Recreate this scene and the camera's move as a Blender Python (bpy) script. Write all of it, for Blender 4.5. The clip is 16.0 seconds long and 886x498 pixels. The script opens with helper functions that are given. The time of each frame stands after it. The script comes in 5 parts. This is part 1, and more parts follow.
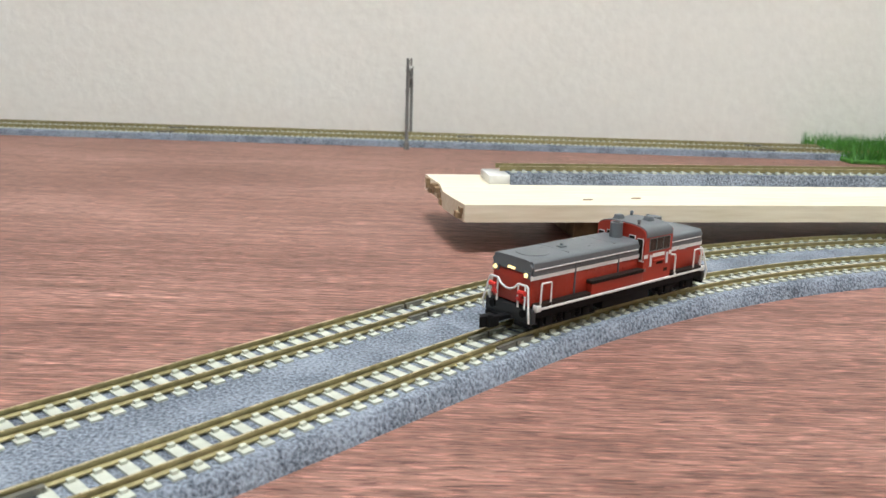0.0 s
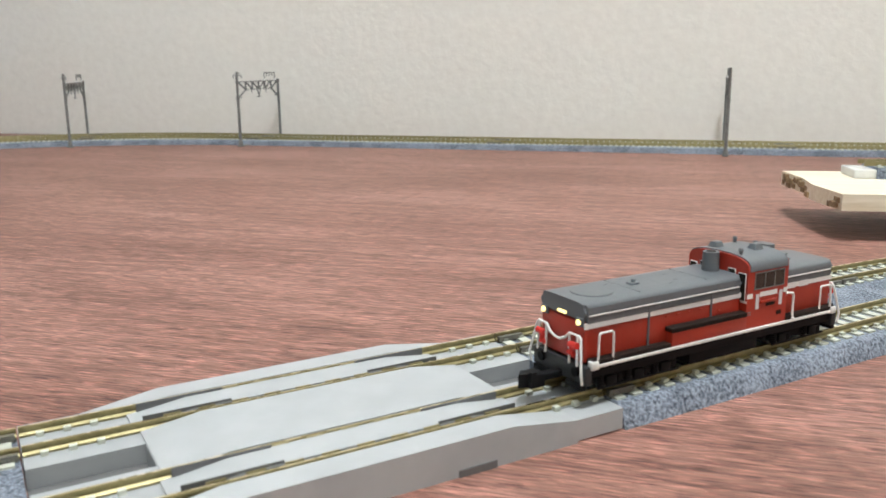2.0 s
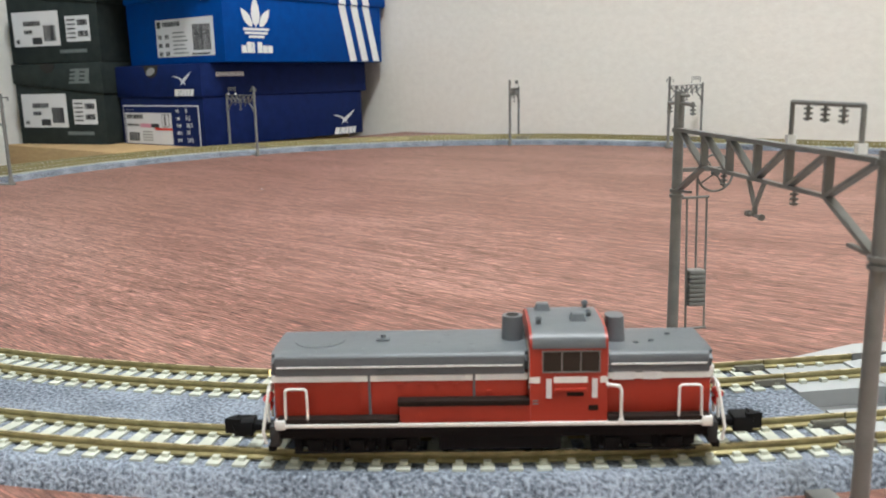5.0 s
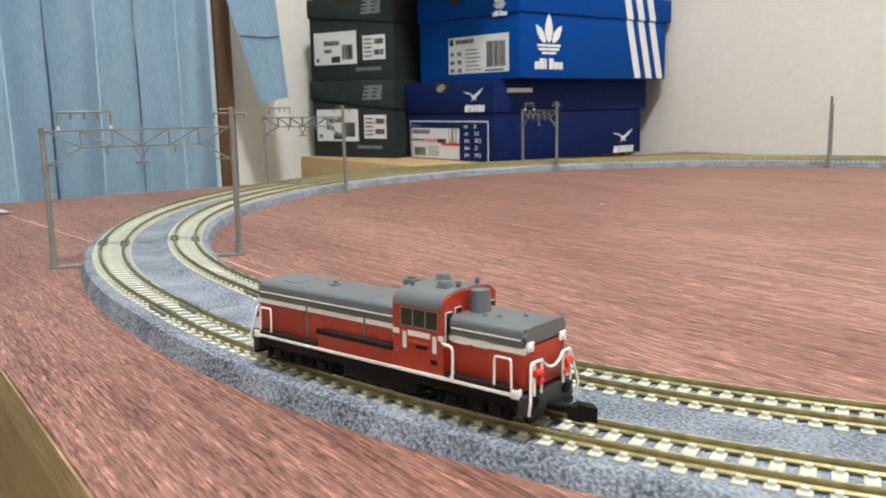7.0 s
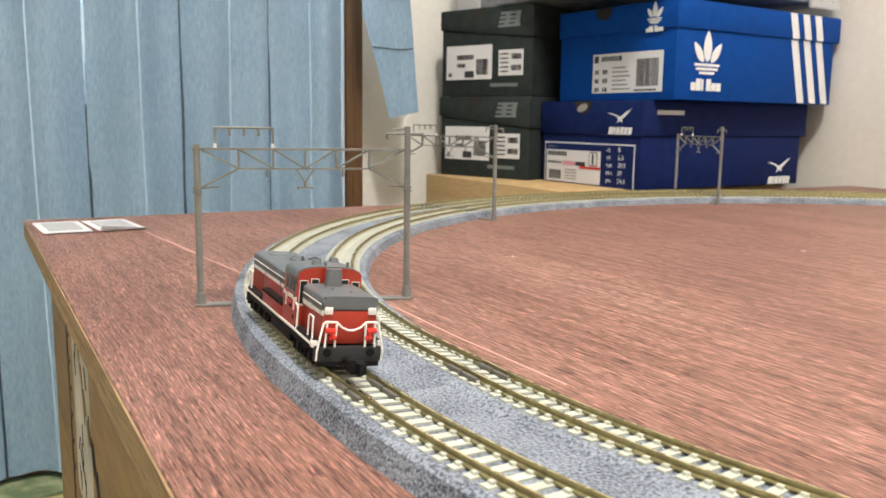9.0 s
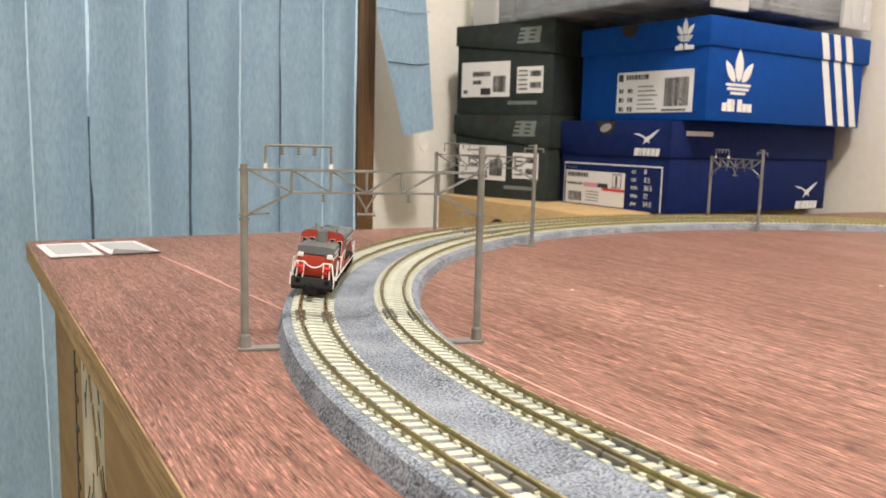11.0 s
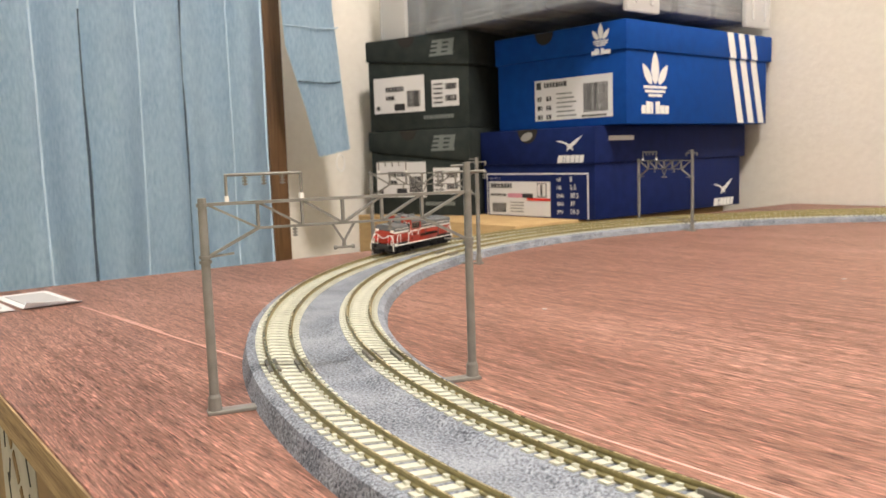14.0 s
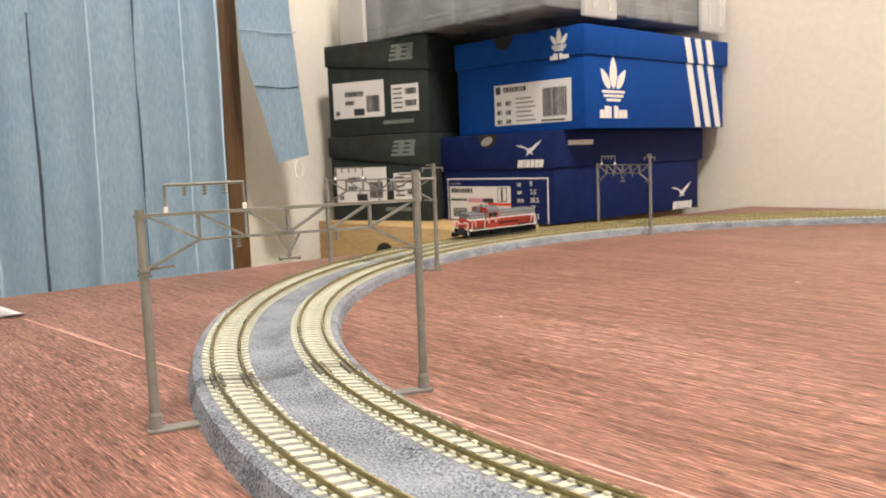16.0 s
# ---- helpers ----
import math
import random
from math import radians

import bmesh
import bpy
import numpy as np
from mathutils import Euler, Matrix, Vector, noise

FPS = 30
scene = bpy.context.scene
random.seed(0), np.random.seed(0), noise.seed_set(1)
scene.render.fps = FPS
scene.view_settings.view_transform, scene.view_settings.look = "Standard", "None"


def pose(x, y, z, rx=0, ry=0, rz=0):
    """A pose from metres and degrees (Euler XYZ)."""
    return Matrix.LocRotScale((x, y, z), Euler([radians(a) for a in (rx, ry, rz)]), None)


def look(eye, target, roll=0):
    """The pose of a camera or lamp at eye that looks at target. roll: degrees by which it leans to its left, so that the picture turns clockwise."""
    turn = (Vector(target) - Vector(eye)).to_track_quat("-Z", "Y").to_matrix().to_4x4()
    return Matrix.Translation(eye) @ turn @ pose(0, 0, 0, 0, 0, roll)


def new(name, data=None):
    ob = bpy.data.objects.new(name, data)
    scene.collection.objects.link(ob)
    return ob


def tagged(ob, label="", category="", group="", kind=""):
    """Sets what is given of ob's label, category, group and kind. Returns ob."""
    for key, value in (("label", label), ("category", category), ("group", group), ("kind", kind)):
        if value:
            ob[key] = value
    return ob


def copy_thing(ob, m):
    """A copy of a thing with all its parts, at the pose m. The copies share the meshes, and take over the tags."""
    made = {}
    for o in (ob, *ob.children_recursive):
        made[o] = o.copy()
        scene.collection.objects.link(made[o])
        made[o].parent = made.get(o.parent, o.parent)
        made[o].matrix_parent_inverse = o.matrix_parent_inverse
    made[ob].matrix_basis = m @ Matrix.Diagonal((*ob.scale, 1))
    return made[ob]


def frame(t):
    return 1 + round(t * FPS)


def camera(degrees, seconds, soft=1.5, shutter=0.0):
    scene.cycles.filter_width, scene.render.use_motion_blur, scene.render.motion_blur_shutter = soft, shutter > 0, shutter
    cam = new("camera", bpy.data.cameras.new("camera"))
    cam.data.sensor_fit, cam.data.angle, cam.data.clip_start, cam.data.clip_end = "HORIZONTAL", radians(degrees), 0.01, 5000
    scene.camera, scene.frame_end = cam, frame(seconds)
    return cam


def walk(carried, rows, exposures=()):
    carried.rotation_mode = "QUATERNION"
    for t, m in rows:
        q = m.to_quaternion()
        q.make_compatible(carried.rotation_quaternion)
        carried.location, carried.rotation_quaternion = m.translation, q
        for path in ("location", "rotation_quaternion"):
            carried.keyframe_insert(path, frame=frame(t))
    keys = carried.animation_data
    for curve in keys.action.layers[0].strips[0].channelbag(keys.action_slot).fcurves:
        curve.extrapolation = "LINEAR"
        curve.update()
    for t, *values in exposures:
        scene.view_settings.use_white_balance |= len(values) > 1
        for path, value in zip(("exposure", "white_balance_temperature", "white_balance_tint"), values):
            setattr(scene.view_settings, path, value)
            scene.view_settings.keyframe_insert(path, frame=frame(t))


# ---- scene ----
cam = camera(55.8, 16.0)
cam.data.dof.use_dof, cam.data.dof.focus_distance, cam.data.dof.aperture_fstop = True, 0.28, 42.0
EXPOSURES = [(0, -0.3, 5700, 6), (4, -0.2, 5750, 5), (7, 0.0, 6000, 7), (9, 0.16, 6500, 10), (12.5, 0.2, 6900, 13), (16, 0.2, 7100, 14)]
PATH = [
    (0, (0.09157, 0.05227, 0.08337), (0.09240, 0.24650, 0.03566), 1.81),
    (0.5, (0.07721, 0.03878, 0.08089), (0.06848, 0.23319, 0.03476), 0.41),
    (1, (0.05853, 0.01303, 0.08091), (0.03437, 0.20603, 0.03438), -0.04),
    (1.5, (0.05030, 0.00561, 0.08066), (0.00686, 0.19551, 0.03535), 0.00),
    (2, (0.04269, -0.00160, 0.07614), (-0.01489, 0.18503, 0.03307), -0.64),
    (2.5, (0.03662, -0.01254, 0.07437), (-0.03792, 0.16863, 0.03415), -0.84),
    (3, (0.03543, -0.01859, 0.07620), (-0.04856, 0.15862, 0.03690), -0.90),
    (3.5, (0.02391, -0.03549, 0.07738), (-0.06857, 0.13750, 0.03838), 0.27),
    (4, (0.00906, -0.05018, 0.07758), (-0.09608, 0.11528, 0.03797), -0.54),
    (6.5, (-0.07425, -0.11700, 0.07127), (-0.22457, 0.00964, 0.03429), -0.91),
    (7, (-0.09983, -0.12888, 0.07050), (-0.25904, -0.01273, 0.03640), -1.10),
    (7.5, (-0.12209, -0.13238, 0.07331), (-0.28737, -0.02465, 0.04051), -0.46),
    (8, (-0.14679, -0.13537, 0.07216), (-0.31655, -0.03468, 0.03987), -0.29),
    (8.5, (-0.17219, -0.13500, 0.07172), (-0.34370, -0.03718, 0.03985), -0.01),
    (9, (-0.17833, -0.12728, 0.07396), (-0.35038, -0.02995, 0.04352), 0.75),
    (9.5, (-0.19762, -0.13109, 0.07171), (-0.37043, -0.03457, 0.04305), 1.87),
    (10, (-0.20771, -0.12652, 0.07015), (-0.38054, -0.02979, 0.04236), 2.13),
    (12.5, (-0.26900, -0.14810, 0.08076), (-0.43362, -0.03711, 0.05666), -0.85),
    (13, (-0.27330, -0.14416, 0.07291), (-0.43494, -0.02885, 0.04888), -1.36),
    (13.5, (-0.27355, -0.14151, 0.07399), (-0.43304, -0.02308, 0.05081), -1.54),
    (14, (-0.27329, -0.14073, 0.07389), (-0.43205, -0.02118, 0.05146), -1.89),
    (14.5, (-0.27286, -0.14137, 0.07466), (-0.43116, -0.02116, 0.05248), -2.07),
    (15, (-0.27301, -0.13796, 0.07509), (-0.43056, -0.01672, 0.05319), -2.07),
    (15.5, (-0.27267, -0.13204, 0.07528), (-0.42777, -0.00763, 0.05374), -2.02),
    (16, (-0.27436, -0.13347, 0.07486), (-0.42805, -0.00734, 0.05309), -2.16),
]
walk(cam, [(t, look(eye, target, roll)) for t, eye, target, roll in PATH], EXPOSURES)


# ---- world and light ----
world = bpy.data.worlds.new("room_air")
scene.world = world
world.use_nodes = True
world.node_tree.nodes["Background"].inputs[0].default_value = (1.0, 0.93, 0.84, 1)
world.node_tree.nodes["Background"].inputs[1].default_value = 0.05
scene.view_settings.exposure = 0.0


def ceiling_lamp_light(x, y, z, radius, power):
    data = bpy.data.lights.new("ceiling_lamp_light", "POINT")
    data.shadow_soft_size, data.energy, data.color = radius, power, (1.0, 0.955, 0.90)
    ob = new("ceiling_lamp_light", data)
    ob.location = (x, y, z)
    return ob


ceiling_lamp_light(0.24, -0.12, 1.64, 0.10, 104)


# ---- materials ----
def material(name, dark, light, scale=200.0, stretch=(1, 1, 1), rough=0.6, metal=0.0, bump=0.1, gloss=0.5, coarse=8.0, contrast=(0.35, 0.65), rough_var=0.1, per_object=0.0, emission=0.0):
    """A surface mixed from two colours by fine grain and broad patches, with fine relief."""
    m = bpy.data.materials.new(name)
    m.use_nodes = True
    nt = m.node_tree
    n, link = nt.nodes, nt.links.new
    b = n["Principled BSDF"]
    tc = n.new("ShaderNodeTexCoord")
    mp = n.new("ShaderNodeMapping")
    mp.inputs["Scale"].default_value = stretch
    link(tc.outputs["Object"], mp.inputs[0])
    fine = n.new("ShaderNodeTexNoise")
    fine.inputs["Scale"].default_value, fine.inputs["Detail"].default_value = scale, 4
    link(mp.outputs[0], fine.inputs["Vector"])
    broad = n.new("ShaderNodeTexNoise")
    broad.inputs["Scale"].default_value, broad.inputs["Detail"].default_value = coarse, 2
    link(mp.outputs[0], broad.inputs["Vector"])
    both = n.new("ShaderNodeMath")
    both.operation = "MULTIPLY_ADD"
    both.inputs[1].default_value = 0.3
    link(broad.outputs[0], both.inputs[0])
    part_fine = n.new("ShaderNodeMath")
    part_fine.operation = "MULTIPLY"
    part_fine.inputs[1].default_value = 0.7
    link(fine.outputs[0], part_fine.inputs[0])
    link(part_fine.outputs[0], both.inputs[2])
    total = both
    if per_object:
        info = n.new("ShaderNodeObjectInfo")
        total = n.new("ShaderNodeMath")
        total.operation = "MULTIPLY_ADD"
        total.inputs[1].default_value = per_object
        link(info.outputs["Random"], total.inputs[0])
        link(both.outputs[0], total.inputs[2])
    ramp = n.new("ShaderNodeValToRGB")
    ramp.color_ramp.elements[0].position, ramp.color_ramp.elements[1].position = contrast
    ramp.color_ramp.elements[0].color, ramp.color_ramp.elements[1].color = (*dark, 1), (*light, 1)
    link(total.outputs[0], ramp.inputs[0])
    link(ramp.outputs[0], b.inputs["Base Color"])
    ra = n.new("ShaderNodeMapRange")
    ra.inputs["To Min"].default_value, ra.inputs["To Max"].default_value = max(rough - rough_var, 0.03), min(rough + rough_var, 1)
    link(fine.outputs[0], ra.inputs[0])
    link(ra.outputs[0], b.inputs["Roughness"])
    b.inputs["Metallic"].default_value = metal
    b.inputs["Specular IOR Level"].default_value = gloss
    if bump:
        bp = n.new("ShaderNodeBump")
        bp.inputs["Strength"].default_value, bp.inputs["Distance"].default_value = bump, 0.001
        link(fine.outputs[0], bp.inputs["Height"])
        link(bp.outputs[0], b.inputs["Normal"])
    if emission:
        b.inputs["Emission Color"].default_value, b.inputs["Emission Strength"].default_value = (*light, 1), emission
    return m


def plywood_material():
    """Reddish lauan plywood: long soft streaks and short dark pores along the sheet. Glints are painted in as pale
    specks.
    """
    m = bpy.data.materials.new("lauan_plywood")
    m.use_nodes = True
    nt = m.node_tree
    n, link = nt.nodes, nt.links.new
    b = n["Principled BSDF"]
    tc = n.new("ShaderNodeTexCoord")

    def noise_at(stretch, scale, detail, distort=0.0):
        mp = n.new("ShaderNodeMapping")
        mp.inputs["Scale"].default_value = stretch
        link(tc.outputs["Object"], mp.inputs[0])
        t = n.new("ShaderNodeTexNoise")
        t.inputs["Scale"].default_value, t.inputs["Detail"].default_value, t.inputs["Distortion"].default_value = scale, detail, distort
        link(mp.outputs[0], t.inputs["Vector"])
        return t.outputs[0]

    def ramp_of(value, stops):
        r = n.new("ShaderNodeValToRGB")
        e = r.color_ramp.elements
        e[0].position, e[0].color = stops[0][0], (*stops[0][1], 1)
        e[1].position, e[1].color = stops[-1][0], (*stops[-1][1], 1)
        for p, c in stops[1:-1]:
            x = e.new(p)
            x.color = (*c, 1)
        link(value, r.inputs[0])
        return r.outputs[0]

    def mix(kind, fac, a, c):
        x = n.new("ShaderNodeMix")
        x.data_type, x.blend_type = "RGBA", kind
        if isinstance(fac, float):
            x.inputs[0].default_value = fac
        else:
            link(fac, x.inputs[0])
        link(a, x.inputs[6])
        link(c, x.inputs[7])
        return x.outputs[2]

    patches = ramp_of(noise_at((1, 3, 1), 5, 3), [(0.3, (0.198, 0.103, 0.078)), (0.55, (0.260, 0.144, 0.112)), (0.75, (0.320, 0.188, 0.151))])
    bands = ramp_of(noise_at((3, 60, 1), 4, 5, 0.4), [(0.3, (0.55, 0.50, 0.48)), (0.5, (0.95, 0.93, 0.92)), (0.7, (1.25, 1.25, 1.25))])
    streaks = ramp_of(noise_at((22, 460, 1), 3, 4, 0.3), [(0.33, (0.42, 0.36, 0.34)), (0.5, (0.95, 0.95, 0.95)), (0.68, (1.45, 1.45, 1.5))])
    pores = ramp_of(noise_at((60, 900, 1), 2, 2), [(0.37, (0.25, 0.18, 0.17)), (0.46, (1, 1, 1))])
    # Pale pink specks: sparkle of the face painted into its colour.
    painted_glints = ramp_of(noise_at((110, 900, 1), 1.6, 2), [(0.5, (1, 1, 1)), (0.70, (2.3, 2.0, 2.05))])
    blotch = ramp_of(noise_at((14, 130, 1), 3, 4, 0.6), [(0.36, (0.42, 0.36, 0.35)), (0.5, (1, 1, 1)), (0.66, (1.3, 1.28, 1.3))])
    patches = mix("MULTIPLY", 0.35, patches, blotch)
    colour = mix("MULTIPLY", 0.85, mix("MULTIPLY", 0.8, mix("MULTIPLY", 0.7, mix("MULTIPLY", 0.7, patches, bands), streaks), pores), painted_glints)
    link(colour, b.inputs["Base Color"])
    b.inputs["Roughness"].default_value = 0.5
    b.inputs["Specular IOR Level"].default_value = 0.25
    bp = n.new("ShaderNodeBump")
    bp.inputs["Strength"].default_value, bp.inputs["Distance"].default_value = 0.5, 0.0006
    link(noise_at((40, 700, 1), 2, 3), bp.inputs["Height"])
    link(bp.outputs[0], b.inputs["Normal"])
    return m


def plain(name, colour, rough=0.5, metal=0.0, emission=0.0, gloss=0.5):
    return material(name, tuple(c * 0.93 for c in colour), colour, 600, rough=rough, metal=metal, bump=0.04, rough_var=0.06, emission=emission, gloss=gloss)


PLY = plywood_material()
PLY_EDGE = material("plywood_edge", (0.16, 0.10, 0.05), (0.42, 0.30, 0.17), 60, (1, 1, 30), 0.8, bump=0.4)
BALLAST = material("grey_ballast", (0.038, 0.048, 0.068), (0.31, 0.35, 0.42), 1200, rough=0.85, bump=0.9, coarse=60, contrast=(0.35, 0.61))
TIE = material("cream_tie", (0.40, 0.415, 0.355), (0.545, 0.56, 0.485), 300, rough=0.6, bump=0.1, per_object=0.12)
RAIL_SIDE = material("bronzed_rail_side", (0.20, 0.17, 0.075), (0.33, 0.285, 0.14), 400, rough=0.42, metal=0.5, bump=0.1)
RAIL_TOP = material("worn_rail_top", (0.52, 0.44, 0.25), (0.72, 0.64, 0.42), 300, (1, 1, 1), rough=0.28, metal=1.0, bump=0.05)
REDGREY = material("grey_plastic", (0.345, 0.36, 0.37), (0.40, 0.415, 0.425), 120, rough=0.5, bump=0.05)
# Darker copy of the rerailer plastic: painted recess shade, and the guide lips.
DARKGREY = plain("shaded_grey_plastic", (0.13, 0.13, 0.13), 0.6)
BEAM_GREY = plain("dark_end_beam_grey", (0.035, 0.036, 0.038), 0.5, gloss=0.3)
MAST = material("mast_grey_plastic", (0.145, 0.145, 0.138), (0.20, 0.20, 0.19), 200, rough=0.45, bump=0.05)
JOINER = plain("rail_joiner_metal", (0.19, 0.18, 0.155), 0.4, metal=0.5)
WALLPAPER = material("cream_wallpaper", (0.72, 0.695, 0.64), (0.83, 0.81, 0.755), 110, (1, 1, 1), 0.85, bump=0.6, coarse=6, contrast=(0.15, 0.85))
LOCO_RED = plain("vermilion_paint", (0.34, 0.030, 0.014), 0.36)
LOCO_GREY = plain("grey_roof_paint", (0.115, 0.127, 0.14), 0.42)
LOCO_WHITE = plain("white_paint", (0.80, 0.80, 0.78), 0.4)
LOCO_BLACK = plain("black_plastic", (0.006, 0.006, 0.007), 0.6, gloss=0.16)
LOCO_DARK = plain("dark_brown_plastic", (0.016, 0.010, 0.008), 0.6, gloss=0.2)
WINDOW_DARK = plain("smoked_cab_window", (0.025, 0.022, 0.018), 0.12)
LAMP_ON = plain("lit_headlamp", (1.0, 0.72, 0.28), 0.3, emission=2.2)
LAMP_OFF = plain("unlit_headlamp", (0.75, 0.75, 0.72), 0.15)
BRIGHT_RED = plain("bright_red_hose", (0.62, 0.03, 0.02), 0.35)
PALE_WOOD = material("pale_pine", (0.70, 0.61, 0.45), (0.84, 0.77, 0.62), 40, (1, 12, 12), 0.6, bump=0.15)
END_WOOD = material("rough_end_grain", (0.16, 0.10, 0.05), (0.38, 0.27, 0.15), 150, rough=0.9, bump=0.8)
CARD_BROWN = material("brown_cardboard", (0.42, 0.28, 0.13), (0.52, 0.36, 0.18), 60, (1, 1, 6), 0.8, bump=0.1)
CURTAIN = material("blue_curtain_cloth", (0.34, 0.52, 0.71), (0.50, 0.68, 0.84), 420, (1, 1, 0.3), 0.85, bump=0.4, coarse=12, gloss=0.15)
BLUE_CARD = material("bright_blue_card", (0.002, 0.045, 0.235), (0.003, 0.058, 0.29), 80, gloss=0.1, rough=0.6, bump=0.05)
NAVY_CARD = material("navy_card", (0.006, 0.014, 0.078), (0.010, 0.021, 0.105), 80, gloss=0.1, rough=0.6, bump=0.05)
GREY_CARD = material("slate_grey_card", (0.021, 0.028, 0.028), (0.033, 0.041, 0.040), 80, gloss=0.12, rough=0.65, bump=0.05)
WHITE_INK = plain("white_print", (0.78, 0.78, 0.78), 0.5)
PAPER = plain("label_paper", (0.68, 0.68, 0.70), 0.6)
BLACK_INK = plain("black_print", (0.03, 0.03, 0.035), 0.6)
PALE_INK = plain("grey_print", (0.16, 0.18, 0.18), 0.5)
# Near-black painted for the shade inside openings that are not cut.
HOLE_SHADE = plain("painted_hole_shade", (0.02, 0.018, 0.016), 0.9)
BROWN_POST = material("dark_stained_wood", (0.10, 0.05, 0.02), (0.19, 0.10, 0.045), 40, (10, 10, 0.6), 0.5, bump=0.2)
TATAMI = material("tatami_mat", (0.30, 0.26, 0.12), (0.42, 0.37, 0.19), 300, (1, 8, 1), 0.8, bump=0.4)
GRASS_GREEN = material("grass_fibre", (0.03, 0.12, 0.01), (0.10, 0.30, 0.03), 200, rough=0.6, bump=0.1)
CEILING_PAINT = material("ceiling_board", (0.66, 0.62, 0.55), (0.74, 0.70, 0.63), 20, rough=0.9, bump=0.2)


# ---- helpers for meshes ----
def mesh_of(name, bm, mats):
    bmesh.ops.recalc_face_normals(bm, faces=bm.faces[:])
    me = bpy.data.meshes.new(name)
    bm.to_mesh(me)
    me.set_sharp_from_angle(angle=radians(38))
    bm.free()
    for m in mats if isinstance(mats, (list, tuple)) else [mats]:
        me.materials.append(m)
    return me


def part(name, bm, mats, parent=None, label=""):
    ob = new(name, mesh_of(name, bm, mats))
    ob.parent = parent
    return tagged(ob, label)


def empty(name, m, label, category, group="", kind=""):
    ob = new(name)
    ob.empty_display_size = 0.01
    ob.matrix_world = m
    return tagged(ob, label, category, group, kind)


def box(bm, x0, x1, y0, y1, z0, z1, bevel=0.0, mi=0, m=None):
    r = bmesh.ops.create_cube(bm, size=1)
    vs = r["verts"]
    bmesh.ops.transform(bm, matrix=Matrix.LocRotScale(((x0 + x1) / 2, (y0 + y1) / 2, (z0 + z1) / 2), None, (abs(x1 - x0), abs(y1 - y0), abs(z1 - z0))), verts=vs)
    if bevel:
        es = list({e for v in vs for e in v.link_edges})
        r = bmesh.ops.bevel(bm, geom=es, offset=bevel, segments=2, affect="EDGES", profile=0.5)
        vs = list({v for f in r["faces"] for v in f.verts} | {v for v in vs if v.is_valid})
    fs = {f for v in vs for f in v.link_faces}
    for f in fs:
        f.material_index = mi
    if m is not None:
        bmesh.ops.transform(bm, matrix=m, verts=vs)
    return vs


def boxed(*a, **k):
    bm = bmesh.new()
    box(bm, *a, **k)
    return bm


def tube(bm, a, b, r, n=8, r2=None, mi=0):
    a, b = Vector(a), Vector(b)
    d = b - a
    res = bmesh.ops.create_cone(bm, cap_ends=True, segments=n, radius1=r, radius2=r if r2 is None else r2, depth=d.length)
    bmesh.ops.transform(bm, matrix=Matrix.Translation((a + b) / 2) @ d.to_track_quat("Z", "Y").to_matrix().to_4x4(), verts=res["verts"])
    for f in {f for v in res["verts"] for f in v.link_faces}:
        f.material_index, f.smooth = mi, len(f.verts) == 4
    return res["verts"]


def wire(bm, pts, r, n=6):
    for a, b in zip(pts, pts[1:]):
        tube(bm, a, b, r, n)
    for p in pts[1:-1]:
        s = bmesh.ops.create_icosphere(bm, subdivisions=1, radius=r * 1.02)
        bmesh.ops.translate(bm, vec=p, verts=s["verts"])


def prism(bm, outline, depth, m=None, mi=0):
    """A flat outline in x, y, with thickness along z from 0 to depth."""
    lo = [bm.verts.new((x, y, 0)) for x, y in outline]
    hi = [bm.verts.new((x, y, depth)) for x, y in outline]
    k = len(outline)
    fs = [bm.faces.new(lo[::-1]), bm.faces.new(hi)]
    fs += [bm.faces.new((lo[i], lo[(i + 1) % k], hi[(i + 1) % k], hi[i])) for i in range(k)]
    for f in fs:
        f.material_index = mi
    if m is not None:
        bmesh.ops.transform(bm, matrix=m, verts=lo + hi)
    return lo + hi

# ---- the track's plan ----
RADIUS, HALF = 0.396, 0.0165
SX, SY, GAP = -0.385, -0.027, 0.0225
CANT = 0.0019
RAIL_TOP_Z = 0.0078


def turn_walk(x, y, h, length, radius):
    """The point and heading after a length along a straight (radius 0) or an arc (left: plus)."""
    if not radius:
        return x + length * math.cos(h), y + length * math.sin(h), h
    g = h + length / radius
    return x + radius * (math.sin(g) - math.sin(h)), y - radius * (math.cos(g) - math.cos(h)), g


ARC = RADIUS * math.pi / 4
BEND = RADIUS * radians(46.88)
FORWARD = [(GAP, 0), (BEND, RADIUS), (0.124, 0), (0.124, 0), (BEND, -RADIUS), (0.186, 0)]
BACKWARD = [(ARC, RADIUS)] * 4 + [(0.248, 0)] * 3 + [(0.186, 0)]


def midline(s):
    """Point, heading of the double track's midline at s metres; 0 is the lowest point of the round end."""
    if s >= 0:
        x, y, h = SX, SY, 0.0
        for length, radius in FORWARD:
            d = min(s, length)
            x, y, h = turn_walk(x, y, h, d, radius)
            s -= d
            if s <= 0:
                break
        return x, y, h
    s = -s
    x, y, h = SX, SY, math.pi
    for length, radius in BACKWARD:
        d = min(s, length)
        x, y, h = turn_walk(x, y, h, d, -radius)
        s -= d
        if s <= 0:
            break
    return x, y, h - math.pi


def cant_at(s):
    """How much the outer rail is raised."""
    if s > 0:
        return CANT * max(0.0, 1 - max(0, s - 0.02) / 0.15)
    return CANT * max(0.0, min(1.0, (4 * ARC + s) / 0.15))


def at_track(s, o, z=0.0):
    """A point beside the midline: o to the right of the heading, that is to the outside of the round end."""
    x, y, h = midline(s)
    return Vector((x + o * math.sin(h), y - o * math.cos(h), z))


